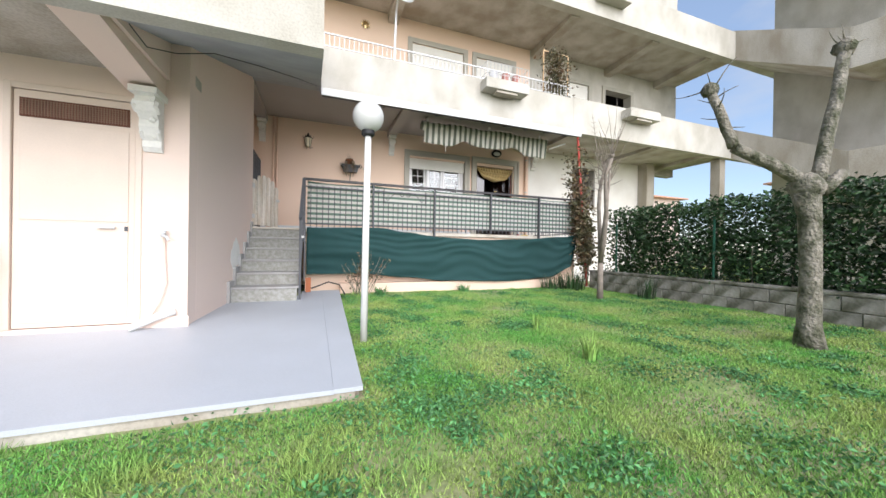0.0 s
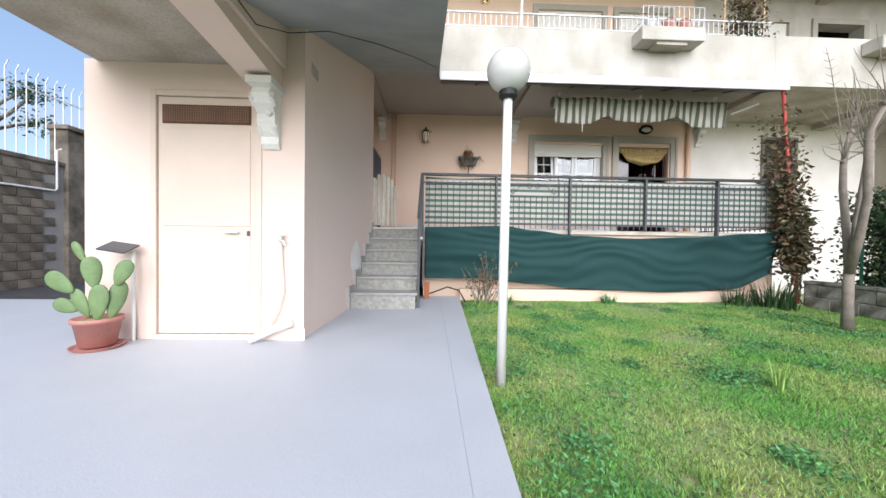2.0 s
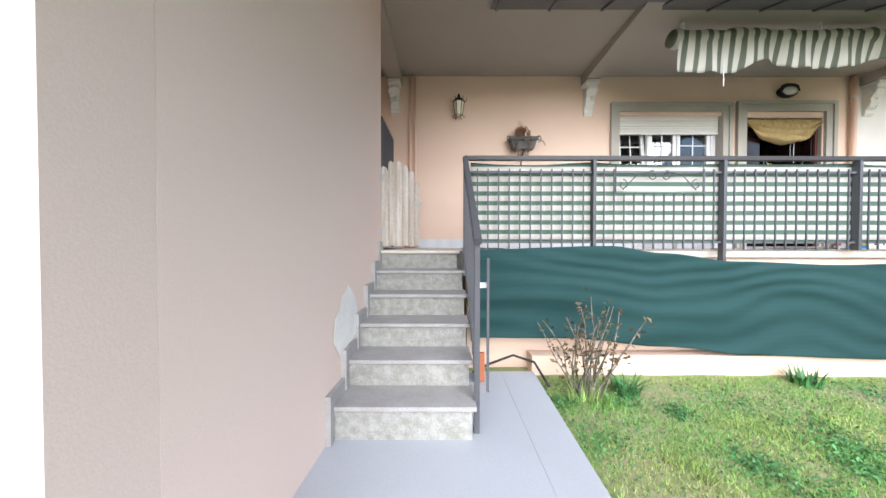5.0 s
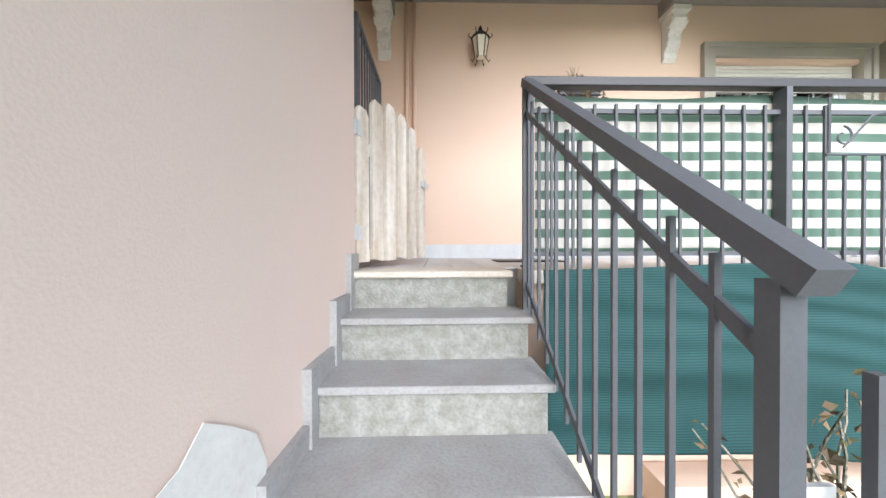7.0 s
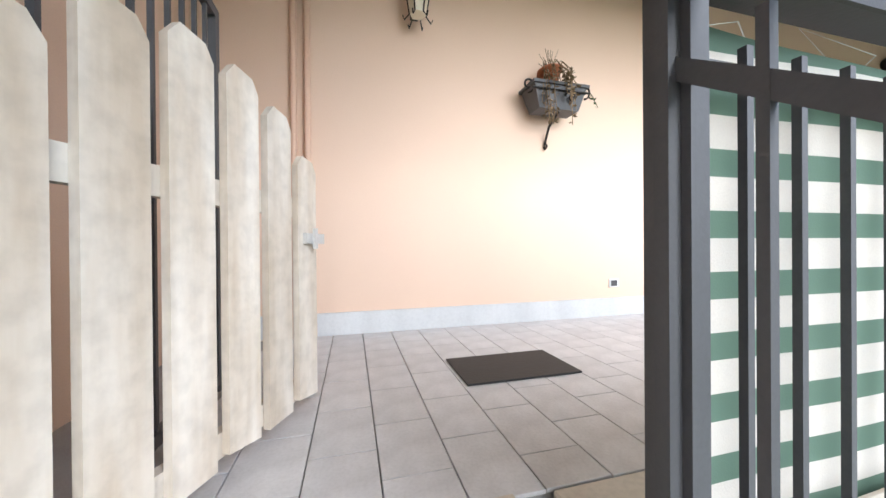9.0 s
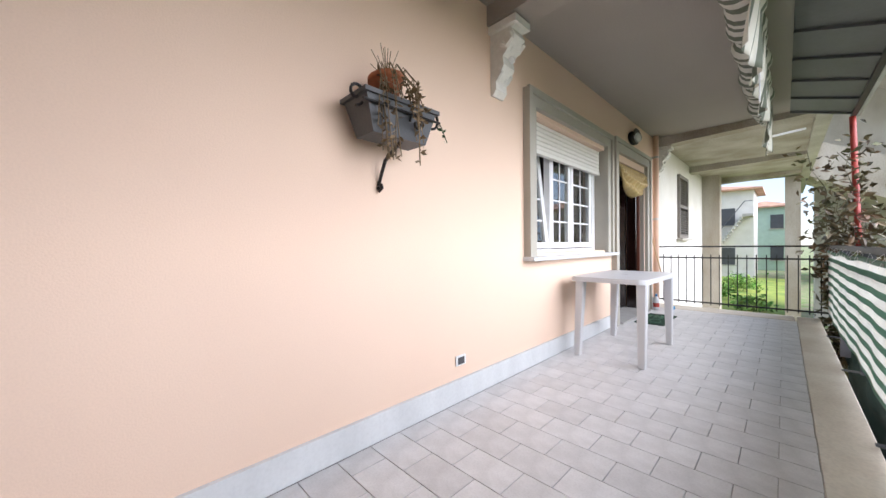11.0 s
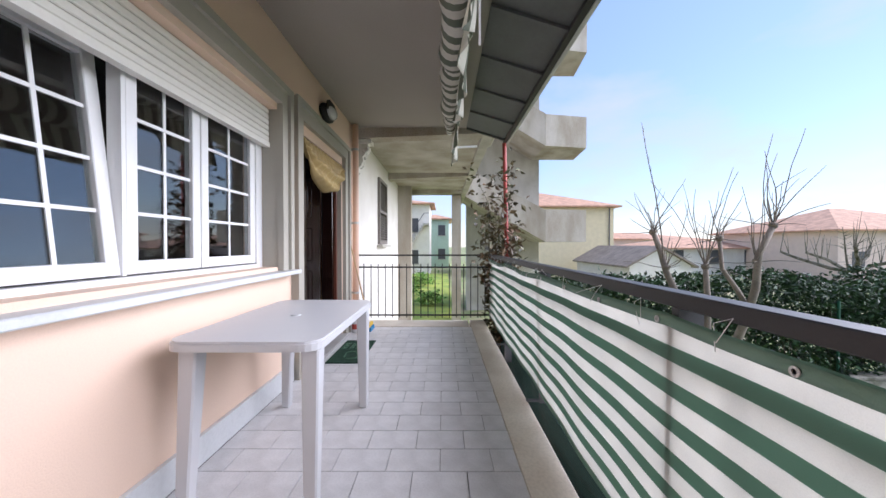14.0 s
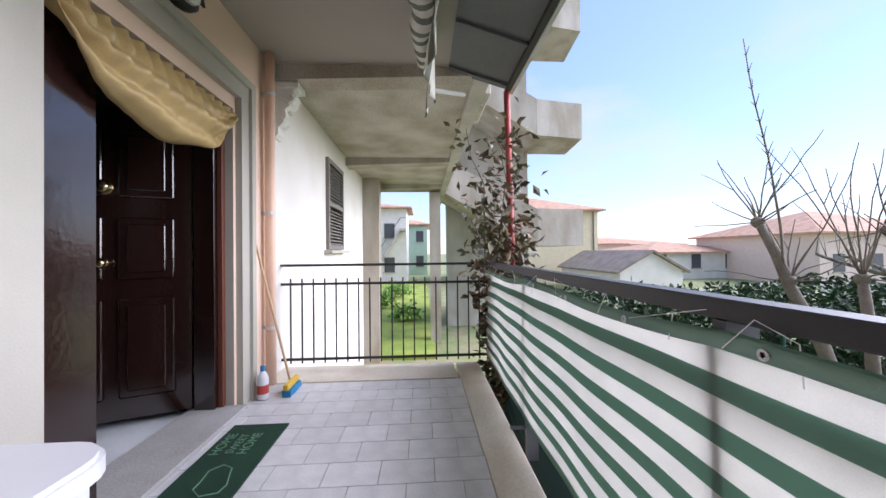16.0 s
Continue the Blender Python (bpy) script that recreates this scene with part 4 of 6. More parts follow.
# stair railing
t = thing("stair_railing", "grey steel handrail with pickets beside the entrance stair", "railing", (-0.02, 7.1, 0.6))
A0, A1 = Vector((-0.02, 6.40, 1.58)), Vector((-0.02, 7.80, 2.50))
part("handrail", bar(B(), A0 + Vector((0, -0.06, -0.04)), A1, 0.055, 0.045), STEEL, t)
part("rail", bar(B(), A0 + Vector((0, 0, -0.17)), A1 + Vector((0, 0, -0.17)), 0.012, 0.03), STEEL, t)
part("rail", bar(B(), Vector((-0.02, 6.40, 0.45)), Vector((-0.02, 7.80, 1.38)), 0.012, 0.03), STEEL, t)
part("post", boxes((-0.04, 6.38, 0.12, 0.0, 6.42, 1.54)), STEEL, t)
part("post", boxes((-0.04, 7.79, 1.15, 0.0, 7.815, 2.49)), STEEL, t)
for k in range(1, 12):
    y = 6.40 + 1.40 * k / 12
    z = 1.58 + 0.92 * k / 12
    part("picket", boxes((-0.027, y - 0.007, z - 1.22, -0.013, y + 0.007, z - 0.08)), STEEL, t)
part("short_post", boxes((0.045, 6.335, 0.45, 0.063, 6.353, 1.42)), STEEL, t)
part("short_post", boxes((0.0005, 6.385, 1.2, 0.05, 6.395, 1.24)), ZINC, t)

# green net below the terrace
def hang(x, knots):
    for (a, p), (b, q) in zip(knots, knots[1:]):
        if x <= b:
            k = max(0, (x - a) / (b - a))
            return p + (q - p) * k * k * (3 - 2 * k)
    return knots[-1][1]


def net(u, v):
    x = 0.05 + 7.23 * u
    top = hang(x, ((0.1, 1.46), (1.6, 1.50), (2.2, 1.42), (3.0, 1.33), (4.2, 1.29), (5.4, 1.33), (6.6, 1.42), (7.4, 1.50)))
    bot = hang(x, ((0.1, 0.46), (1.2, 0.46), (2.2, 0.36), (3.2, 0.27), (5.0, 0.22), (6.3, 0.30), (7.4, 0.62)))
    z = bot + (top - bot) * v
    swagl = 0.06 * noise.noise((x * 0.55, v * 3.2 + 0.35 * math.sin(x * 1.4), 4)) + 0.008 * math.sin(26 * v + 5 * math.sin(x * 1.1) + 12 * noise.noise((x * 0.7, v * 1.5, 1)))
    return (x - 0.25 * (1 - v) * u ** 8, 7.70 + swagl + 0.03 * noise.noise((x * 1.9, v * 1.5, 0)), z)


single("shade_net", sheet(B(), 150, 60, net, 0.002), NET, "dark green shade net hanging in folds below the railing", "shade net", (3.6, 7.7, 0.3), smooth=True)

# rolled awning
t = thing("awning", "green and white striped awning, rolled up, with a wavy valance", "awning", (4.5, 8.5, 4.2))
AX0, AX1 = 2.80, 6.75
bm = B()
tube(bm, [(AX0 + (AX1 - AX0) * k / 40, 8.52 + 0.015 * math.sin(k * 1.1), 4.29 - 0.02 * math.sin(k * 0.45)) for k in range(41)], [0.055 + 0.055 * min(1, (40 - k) / 12) + 0.012 * math.sin(k * 1.7) for k in range(41)], 14)
part("roll", bm, AWNCLOTH, t, smooth=True)


def valance(u, v):
    x = AX0 + 0.05 + (AX1 - AX0 - 0.1) * u
    gather = 1 - 0.32 * max(math.exp(-((u - 0.30) / 0.07) ** 2), math.exp(-((u - 0.70) / 0.07) ** 2))
    z = 4.34 - (0.50 * gather + 0.04 * math.sin(u * 9) + 0.10 * max(0, u - 0.8)) * (1 - v)
    return (x, 8.42 + 0.03 * math.sin(u * 40 + 2 * v) * (1 - v) + 0.02 * math.sin(u * 95) * (1 - v) + 0.05 * (1 - v), z)


part("valance", sheet(B(), 160, 12, valance, 0.003), AWNCLOTH, t, "hanging striped valance", smooth=True)
part("arm", bar(B(), (AX1 + 0.05, 8.45, 4.10), (AX1 + 0.35, 8.1, 4.20), 0.03, 0.03), PVC, t)
for x in (AX0 + 0.15, 4.8, AX1 - 0.25):
    part("mount", boxes((x - 0.02, 8.50, 4.30, x + 0.02, 8.54, 4.499)), PVC, t)
part("cord", tube(B(), [(3.45, 8.44, 4.0), (3.45, 8.44, 3.62)], 0.006, 5), PVC, t, "white pull cord")

# sheet metal canopy along the parapet
t = thing("metal_canopy", "grey sheet metal canopy under the balcony edge", "canopy", (3.7, 8.0, 4.4))
CA, CB = (7.62, 4.30), (8.25, 4.49)
bm = B()
prism(bm, [(CA[0], CA[1]), (CB[0], CB[1]), (CB[0], CB[1] + 0.006), (CA[0], CA[1] + 0.006)], 0.32, 7.2, "x")
part("sheet", bm, SHEET, t)
part("edge_strip", boxes((0.30, 7.585, 4.27, 7.22, 7.619, 4.42)), ZINC, t, "pale metal edge strip")
part("edge_angle", bar(B(), (0.32, 7.65, 4.285), (7.2, 7.65, 4.285), 0.05, 0.035), DARKSTEEL, t)
for k in range(11):
    x = 0.4 + 6.7 * k / 10
    part("rib", bar(B(), (x, CA[0] + 0.02, CA[1] - 0.012), (x, CB[0], CB[1] - 0.012), 0.03, 0.024), SHEET, t)
t = thing("support_pole", "red painted steel pole carrying the canopy", "pole", (7.3, 7.6, 0))
part("pole", tube(B(), [(7.42, 7.50, -0.02), (7.16, 7.66, 4.27)], 0.032, 10), RED, t, smooth=True)
part("foot", boxes((7.36, 7.44, -0.02, 7.48, 7.56, 0.05)), CONC, t)

# ---- gate, door block, garden ----
t = thing("wooden_gate", "weathered whitewashed plank gate standing open at the stair head", "gate", (-1.05, 8.0, 1.47))
GM = pose(-1.015, 8.0, 1.47, 0, 0, 66)
for k in range(6):
    h = (0.98, 1.08, 1.12, 1.11, 1.06, 0.94)[k]
    x = 0.0 + 0.166 * k
    bm = B()
    prism(bm, [(x, 0.02 + 0.02 * (k % 2)), (x + 0.125, 0.02), (x + 0.125, h - 0.04), (x + 0.10, h), (x + 0.03, h + 0.01), (x, h - 0.03)], -0.012, 0.012, "y")
    bm.transform(GM)
    part("plank", bm, GATEWOOD, t)
for z in (0.03, 0.72):
    bm = boxes((0.0, 0.013, z, 0.95, 0.045, z + 0.07))
    bm.transform(GM)
    part("batten", bm, GATEWOOD, t)
for z in (0.16, 0.80):
    bm = boxes((-0.06, -0.016, z, 0.05, -0.0125, z + 0.09), (-0.01, -0.024, z, 0.01, -0.0165, z + 0.09))
    bm.transform(GM)
    part("hinge", bm, ZINC, t, "galvanised hinge")
bm = boxes((0.86, -0.028, 0.62, 0.99, -0.0125, 0.66), (0.90, -0.04, 0.60, 0.92, -0.0285, 0.68))
bm.transform(GM)
part("bolt", bm, ZINC, t, "galvanised bolt")

t = thing("metal_gate", "grey steel barred gate standing open against the wall", "gate", (-1.035, 8.6, 1.45))
GX = -1.035
part("gate_frame", boxes((GX - 0.015, 8.10, 1.47, GX + 0.015, 8.14, 3.09), (GX - 0.015, 9.03, 1.47, GX + 0.015, 9.07, 3.09), (GX - 0.015, 8.14, 3.05, GX + 0.015, 9.03, 3.09), (GX - 0.015, 8.14, 1.5, GX + 0.015, 9.03, 1.54)), STEEL, t)
for k in range(9):
    y = 8.2 + 0.095 * k
    part("bar", boxes((GX - 0.007, y - 0.007, 1.54, GX + 0.007, y + 0.007, 3.05)), STEEL, t)
structure("wall_landing", boxes((-1.75, 7.985, 1.2, -1.5, 9.998, 4.5)), PEACH, "wall closing the landing")

# metal door in the block
t = thing("door_2", "cream pink metal service door with a vent grille", "door", ((DX0 + DX1) / 2, WY, DZ0), kind="structure")
part("door_frame", boxes((DX0, WY - 0.015, DZ0, DX0 + 0.06, WY + 0.1, DZ1), (DX1 - 0.06, WY - 0.015, DZ0, DX1, WY + 0.1, DZ1), (DX0 + 0.06, WY - 0.015, DZ1 - 0.06, DX1 - 0.06, WY + 0.1, DZ1), bev=0.004), DOORPINK, t)
lf = part("door_leaf", boxes((DX0 + 0.066, WY + 0.01, DZ0 + 0.01, DX1 - 0.066, WY + 0.05, DZ1 - 0.066), bev=0.003), DOORPINK, t)
part("door_panel", boxes((DX0 + 0.12, WY + 0.002, DZ0 + 0.06, DX1 - 0.12, WY + 0.0095, 1.26), bev=0.003), DOORPINK, lf)
part("door_panel", boxes((DX0 + 0.12, WY + 0.002, 1.285, DX1 - 0.12, WY + 0.0095, 2.27), bev=0.003), DOORPINK, lf)
gx0, gx1, gz0, gz1 = DX0 + 0.13, DX1 - 0.13, 2.34, 2.50
bm = boxes((gx0 - 0.015, WY - 0.002, gz0 - 0.015, gx1 + 0.015, WY + 0.0095, gz1 + 0.015))
part("vent_backing", bm, mat("rusty_vent", (0.16, 0.06, 0.035), 0.8, var=0.2), lf, "dark rusty vent")
bm = B()
for k in range(36):
    x = gx0 + (gx1 - gx0) * (k + 0.5) / 36
    box(bm, x - 0.004, WY - 0.010, gz0, x + 0.004, WY - 0.0025, gz1)
for k in range(7):
    z = gz0 + (gz1 - gz0) * (k + 0.5) / 7
    box(bm, gx0, WY - 0.014, z - 0.003, gx1, WY - 0.0105, z + 0.003)
part("vent_mesh", bm, mat("vent_wire", (0.26, 0.15, 0.10), 0.7), lf, "fine brown wire grille")
part("door_handle", bar(B(), (-1.94, WY - 0.03, 1.225), (-1.79, WY - 0.03, 1.225), 0.02, 0.02), ZINC, lf, "steel lever handle")
part("keyhole", boxes((-1.72, WY - 0.004, 1.19, -1.69, WY + 0.001, 1.24)), STEEL, lf)

# tap, hose and drain pipe
t = thing("wall_tap", "brass garden tap with a thin hose on the wall", "tap", (-1.33, WY, 1.15))
bm = B()
tube(bm, [(-1.36, WY - 0.001, 1.15), (-1.36, WY - 0.07, 1.15), (-1.31, WY - 0.10, 1.14), (-1.29, WY - 0.10, 1.10)], 0.016, 8)
lathe(bm, [(0.02, 0), (0.025, 0.03), (0.012, 0.05)], (-1.35, WY - 0.06, 1.16), 10)
part("spout", bm, ZINC, t)
part("tap_handle", bar(B(), (-1.40, WY - 0.06, 1.215), (-1.30, WY - 0.06, 1.215), 0.015, 0.015), ZINC, t)
part("hose", tube(B(), [(-1.36, WY - 0.02, 1.14), (-1.35, WY - 0.025, 0.9), (-1.33, WY - 0.03, 0.62), (-1.38, WY - 0.04, 0.42), (-1.46, WY - 0.05, 0.26)], 0.012, 8), DOORPINK, t, "painted hose")
single("drain_pipe", tube(B(), [(-1.24, WY - 0.03, 0.30), (-1.36, WY - 0.07, 0.27), (-1.42, WY - 0.08, 0.24), (-1.62, WY - 0.14, 0.15)], [0.04, 0.045, 0.04, 0.04], 12), POLEWHITE, "pale plastic drain pipe lying at the wall", "pipe", (-1.45, WY - 0.05, 0.12), smooth=True)

# garden lamp
t = thing("garden_lamp", "white garden lamp post with a smoky globe", "lamp post", (0.74, 3.70, 0))
part("pole", tube(B(), [(0.74, 3.70, -0.03), (0.745, 3.69, 1.2), (0.75, 3.66, 2.28)], [0.038, 0.036, 0.034], 14), POLEWHITE, t, smooth=True)
part("collar", lathe(B(), [(0.05, 2.25), (0.07, 2.27), (0.07, 2.31), (0.05, 2.33)], (0.75, 3.66, 0), 16), BLACK, t)
bm = B()
bmesh.ops.create_uvsphere(bm, u_segments=28, v_segments=18, radius=0.165)
bmesh.ops.translate(bm, vec=(0.75, 3.66, 2.465), verts=bm.verts)
part("globe", bm, LAMPGLASS, t, "smoky translucent globe", smooth=True)

# cactus in a pot
t = thing("cactus_pot", "prickly pear cactus in a rose plastic pot on the slab", "potted plant", (-2.93, 4.33, 0.12))
part("pot", lathe(B(), [(0.13, 0.03), (0.17, 0.25), (0.185, 0.25), (0.185, 0.29), (0.165, 0.29), (0.15, 0.24)], (-2.93, 4.33, 0.12), 24), ROSEPOT, t, smooth=True)
part("saucer", lathe(B(), [(0.17, 0.0), (0.20, 0.03), (0.19, 0.03), (0.16, 0.012)], (-2.93, 4.33, 0.12), 24), ROSEPOT, t)
part("soil", lathe(B(), [(0.15, 0.25), (0.155, 0.262)], (-2.93, 4.33, 0.12), 20), EARTH, t)
for x, y, z, w_, h, rx, rz in ((0.02, -0.03, 0.26, 0.10, 0.34, 4, 10), (-0.10, 0.02, 0.28, 0.08, 0.30, -28, 0), (0.10, 0.02, 0.27, 0.085, 0.36, 12, 40), (0.0, -0.03, 0.56, 0.09, 0.30, -6, 30), (-0.22, 0.0, 0.52, 0.10, 0.28, -52, 5), (-0.06, -0.05, 0.80, 0.05, 0.22, -30, 0), (0.14, 0.03, 0.58, 0.085, 0.26, 22, 20), (-0.2, 0.02, 0.34, 0.08, 0.2, -62, 15)):
    bm = B()
    bmesh.ops.create_uvsphere(bm, u_segments=16, v_segments=10, radius=1)
    for v in bm.verts:
        v.co.x *= w_ * (0.8 + 0.25 * v.co.z)
        v.co.y *= 0.022
        v.co.z = (v.co.z + 1) * h / 2
    bm.transform(pose(-2.93 + x, 4.33 + y, 0.12 + z, 0, rx, rz))
    part("pad", bm, CACTUS, t, smooth=True)

# low block wall and far wall left of the building
t = thing("solar_lamp", "small grey solar panel on a stand beside the cactus", "solar lamp", (-2.80, 4.56, 0.12))
part("stand", tube(B(), [(-2.80, 4.56, 0.12), (-2.80, 4.56, 1.02)], 0.015, 8), POLEWHITE, t)
bm = boxes((-0.13, -0.09, -0.008, 0.13, 0.09, 0.008))
bm.transform(pose(-2.86, 4.46, 1.06, 24, 8, 0))
part("panel", bm, GREYPLASTIC, t)


# ---- trees ----
def limb(bm, p, d, length, r, r_end, rr, n=6, bend=0.12):
    pts, radii = [Vector(p)], [r]
    d = Vector(d).normalized()
    for k in range(n):
        d = (d + Vector((rr.uniform(-bend, bend), rr.uniform(-bend, bend), rr.uniform(-bend, bend) * 0.6))).normalized()
        pts.append(pts[-1] + d * length / n)
        radii.append(r + (r_end - r) * (k + 1) / n)
    tube(bm, pts, radii, 10 if r > 0.04 else (6 if r > 0.012 else 4))
    return pts, d


def knob(bm, p, r, rr):
    q = bmesh.ops.create_icosphere(bm, subdivisions=2, radius=r)
    for v in q["verts"]:
        v.co *= 1 + 0.35 * noise.noise(v.co * 14 + Vector(p))
    bmesh.ops.translate(bm, vec=p, verts=q["verts"])


rr = random.Random(3)
t = thing("pruned_tree", "bare pruned tree with mottled bark and two thick limbs", "tree", (5.42, 2.05, 0))
bm = B()
pts = [(5.42, 2.05, -0.05), (5.43, 2.06, 0.25), (5.42, 2.05, 0.9), (5.40, 2.06, 1.5), (5.36, 2.08, 1.75)]
tube(bm, pts, [0.155, 0.105, 0.092, 0.10, 0.125], 16)
knob(bm, (5.38, 2.08, 1.80), 0.165, rr)
bm2 = B()
p1, _ = limb(bm2, (5.36, 2.10, 1.86), (-0.78, 0.28, 0.55), 0.85, 0.075, 0.058, rr, 6, 0.08)
p2, _ = limb(bm2, p1[-1], (-0.25, 0.1, 1), 0.72, 0.058, 0.045, rr, 6, 0.15)
knob(bm2, p2[-1], 0.085, rr)
for k in range(9):
    limb(bm2, p2[rr.randrange(2, 7)], (rr.uniform(-1, 1), rr.uniform(-1, 1), rr.uniform(0, 1)), rr.uniform(0.12, 0.4), 0.01, 0.003, rr, 4, 0.3)
p3, _ = limb(bm2, (5.42, 2.02, 1.8), (0.34, -0.10, 1), 1.7, 0.068, 0.055, rr, 8, 0.06)
knob(bm2, p3[-1], 0.10, rr)
for k in range(8):
    limb(bm2, p3[-1], (rr.uniform(-1, 1), rr.uniform(-1, 1), rr.uniform(0.2, 1)), rr.uniform(0.1, 0.3), 0.012, 0.003, rr, 4, 0.3)
p4, _ = limb(bm2, (5.48, 2.0, 1.75), (0.6, -0.3, 0.6), 0.3, 0.07, 0.06, rr, 4, 0.05)
part("trunk", bm, BARK, t, "mossy mottled trunk", smooth=True)
part("crown", bm2, BARK, t, "cut back limbs", smooth=True)

rr = random.Random(11)
t = thing("young_tree", "pale barked young tree with bare upright shoots", "tree", (5.86, 5.48, 0))
bm = B()
tube(bm, [(5.86, 5.48, -0.03), (5.87, 5.49, 0.4), (5.86, 5.48, 0.85)], [0.07, 0.058, 0.055], 12)
part("trunk", bm, TWIG, t, "pale smooth trunk", smooth=True)


def young_limb(pts, r0, r1, heads, tall):
    """A crooked limb ending in a cut head with a fan of long shoots."""
    bm = B()
    tube(bm, pts, [r0 + (r1 - r0) * k / (len(pts) - 1) for k in range(len(pts))], 10)
    for p, n, hh in heads:
        knob(bm, p, 0.045, rr)
        for k in range(n):
            a = rr.uniform(0, 6.3)
            q, _ = limb(bm, p, (0.34 * math.cos(a), 0.34 * math.sin(a), 1), hh * rr.uniform(0.35, 1.1), 0.0065, 0.0025, rr, 8, 0.13)
            if k % 3 == 0:
                limb(bm, q[4], (rr.uniform(-1, 1), rr.uniform(-1, 1), 0.8), 0.3, 0.004, 0.002, rr, 4, 0.15)
        for k in range(4):
            limb(bm, p, (rr.uniform(-1, 1), rr.uniform(-1, 1), rr.uniform(-0.2, 0.5)), rr.uniform(0.2, 0.55), 0.007, 0.003, rr, 6, 0.25)
    if tall:
        q, _ = limb(bm, tall[0], Vector(tall[1]) - Vector(tall[0]), (Vector(tall[1]) - Vector(tall[0])).length, 0.010, 0.003, rr, 14, 0.05)
        for k in range(5, 14):
            for sgn in (-1, 1):
                limb(bm, q[k], (sgn * 0.8, -0.5 * sgn, 0.7), 0.2 * (1 - k / 20), 0.004, 0.002, rr, 3, 0.1)
    part("limb", bm, TWIG, t, "bare pale limb with shoots", smooth=True)


young_limb([(5.86, 5.48, 0.84), (5.93, 5.58, 1.4), (6.02, 5.71, 2.0), (6.13, 5.80, 2.35), (6.2, 5.83, 2.6), (6.3, 5.86, 2.85)], 0.05, 0.03, [((6.3, 5.86, 2.85), 7, 0.75), ((6.13, 5.8, 2.4), 6, 0.9)], ((6.15, 5.82, 2.45), (6.14, 5.95, 4.25)))
young_limb([(5.87, 5.47, 0.80), (5.9, 5.45, 1.5), (5.95, 5.42, 2.1), (5.98, 5.42, 2.4)], 0.045, 0.028, [((5.98, 5.42, 2.42), 11, 1.15)], None)
young_limb([(5.85, 5.47, 0.82), (5.78, 5.32, 1.3), (5.70, 5.19, 1.8), (5.62, 5.14, 2.2), (5.60, 5.13, 2.58), (5.6, 4.98, 2.88)], 0.052, 0.03, [((5.6, 4.97, 2.9), 9, 1.0), ((5.62, 5.13, 2.5), 6, 0.9)], None)
young_limb([(5.68, 5.16, 1.95), (5.75, 5.22, 2.15), (5.88, 5.3, 2.4), (5.9, 5.32, 2.75)], 0.03, 0.02, [((5.9, 5.32, 2.76), 4, 0.5)], None)


def orchard_tree(x, y, seed, h):
    rr = random.Random(seed)
    t = thing("bare_tree", "pruned bare tree with long upright shoots behind the hedge", "tree", (x, y, -0.1), "bare trees")
    bm = B()
    p0, _ = limb(bm, (x, y, -0.1), (0.05, 0, 1), 2.1, 0.10, 0.08, rr, 6, 0.08)
    part("trunk", bm, BARK, t, smooth=True)
    bm = B()
    for k in range(5):
        a = k * 1.26 + rr.uniform(-0.3, 0.3)
        p1, _ = limb(bm, p0[-1], (math.cos(a), math.sin(a), 0.55), rr.uniform(0.9, 1.4), 0.05, 0.03, rr, 7, 0.22)
        for q in range(7):
            limb(bm, p1[rr.randrange(3, 8)], (rr.uniform(-0.25, 0.25), rr.uniform(-0.25, 0.25), 1), rr.uniform(0.5, h), 0.009, 0.003, rr, 6, 0.06)
        for q in range(4):
            limb(bm, p1[rr.randrange(2, 8)], (rr.uniform(-1, 1), rr.uniform(-1, 1), rr.uniform(-0.2, 0.6)), rr.uniform(0.2, 0.6), 0.008, 0.003, rr, 5, 0.25)
    p2, _ = limb(bm, p0[-1], (0.1, 0.1, 1), h * 1.45, 0.03, 0.004, rr, 14, 0.05)
    for q in range(26):
        a = rr.uniform(0, 6.3)
        k = rr.randrange(4, 14)
        limb(bm, p2[k], (math.cos(a), math.sin(a), 0.5), 0.45 * (1 - k / 18), 0.006, 0.002, rr, 4, 0.1)
    part("crown", bm, BARK, t, "thin upright shoots", smooth=True)


orchard_tree(10.2, -1.5, 8, 0.8)

# hedge on the low wall
wg = structure("wall_garden", boxes((7.42, -5.0, -0.1, 7.62, 7.4, 0.46)), BLOCKWALL, "low mossy concrete block wall")
structure("wall_garden_cap", boxes((7.39, -5.0, 0.462, 7.65, 7.4, 0.52), bev=0.01), BLOCKWALL, "mossy wall capping")
rr = random.Random(9)
me = mesh_of("block", boxes((-0.012, -0.205, -0.105, 0.012, 0.205, 0.105), bev=0.008), BLOCKWALL)
for j in range(2):
    for k in range(29):
        ob = new("block", me)
        ob.parent, ob.location = wg, (7.41 + 0.004 * ((k * 7 + j) % 3), 7.15 - 0.42 * k - 0.21 * j, 0.12 + 0.222 * j)


def leaves(n, place, size, r):
    vs, fs = [], []
    for _ in range(n):
        p = place()
        d1 = Vector((r.uniform(-1, 1), r.uniform(-1, 1), r.uniform(-0.9, 0.6))).normalized()
        d2 = d1.orthogonal().normalized()
        d2.rotate(Matrix.Rotation(r.uniform(0, 6), 3, d1))
        s = size * r.uniform(0.6, 1.3)
        k = len(vs)
        up = d1.cross(d2) * s * 0.12
        vs += [p, p + d1 * 0.5 * s + d2 * 0.26 * s + up, p + d1 * s, p + d1 * 0.5 * s - d2 * 0.26 * s + up]
        fs += [(k, k + 1, k + 2), (k, k + 2, k + 3)]
    me = bpy.data.meshes.new("leaves")
    me.from_pydata(vs, [], fs)
    bm = B()
    bm.from_mesh(me)
    bpy.data.meshes.remove(me)
    return bm


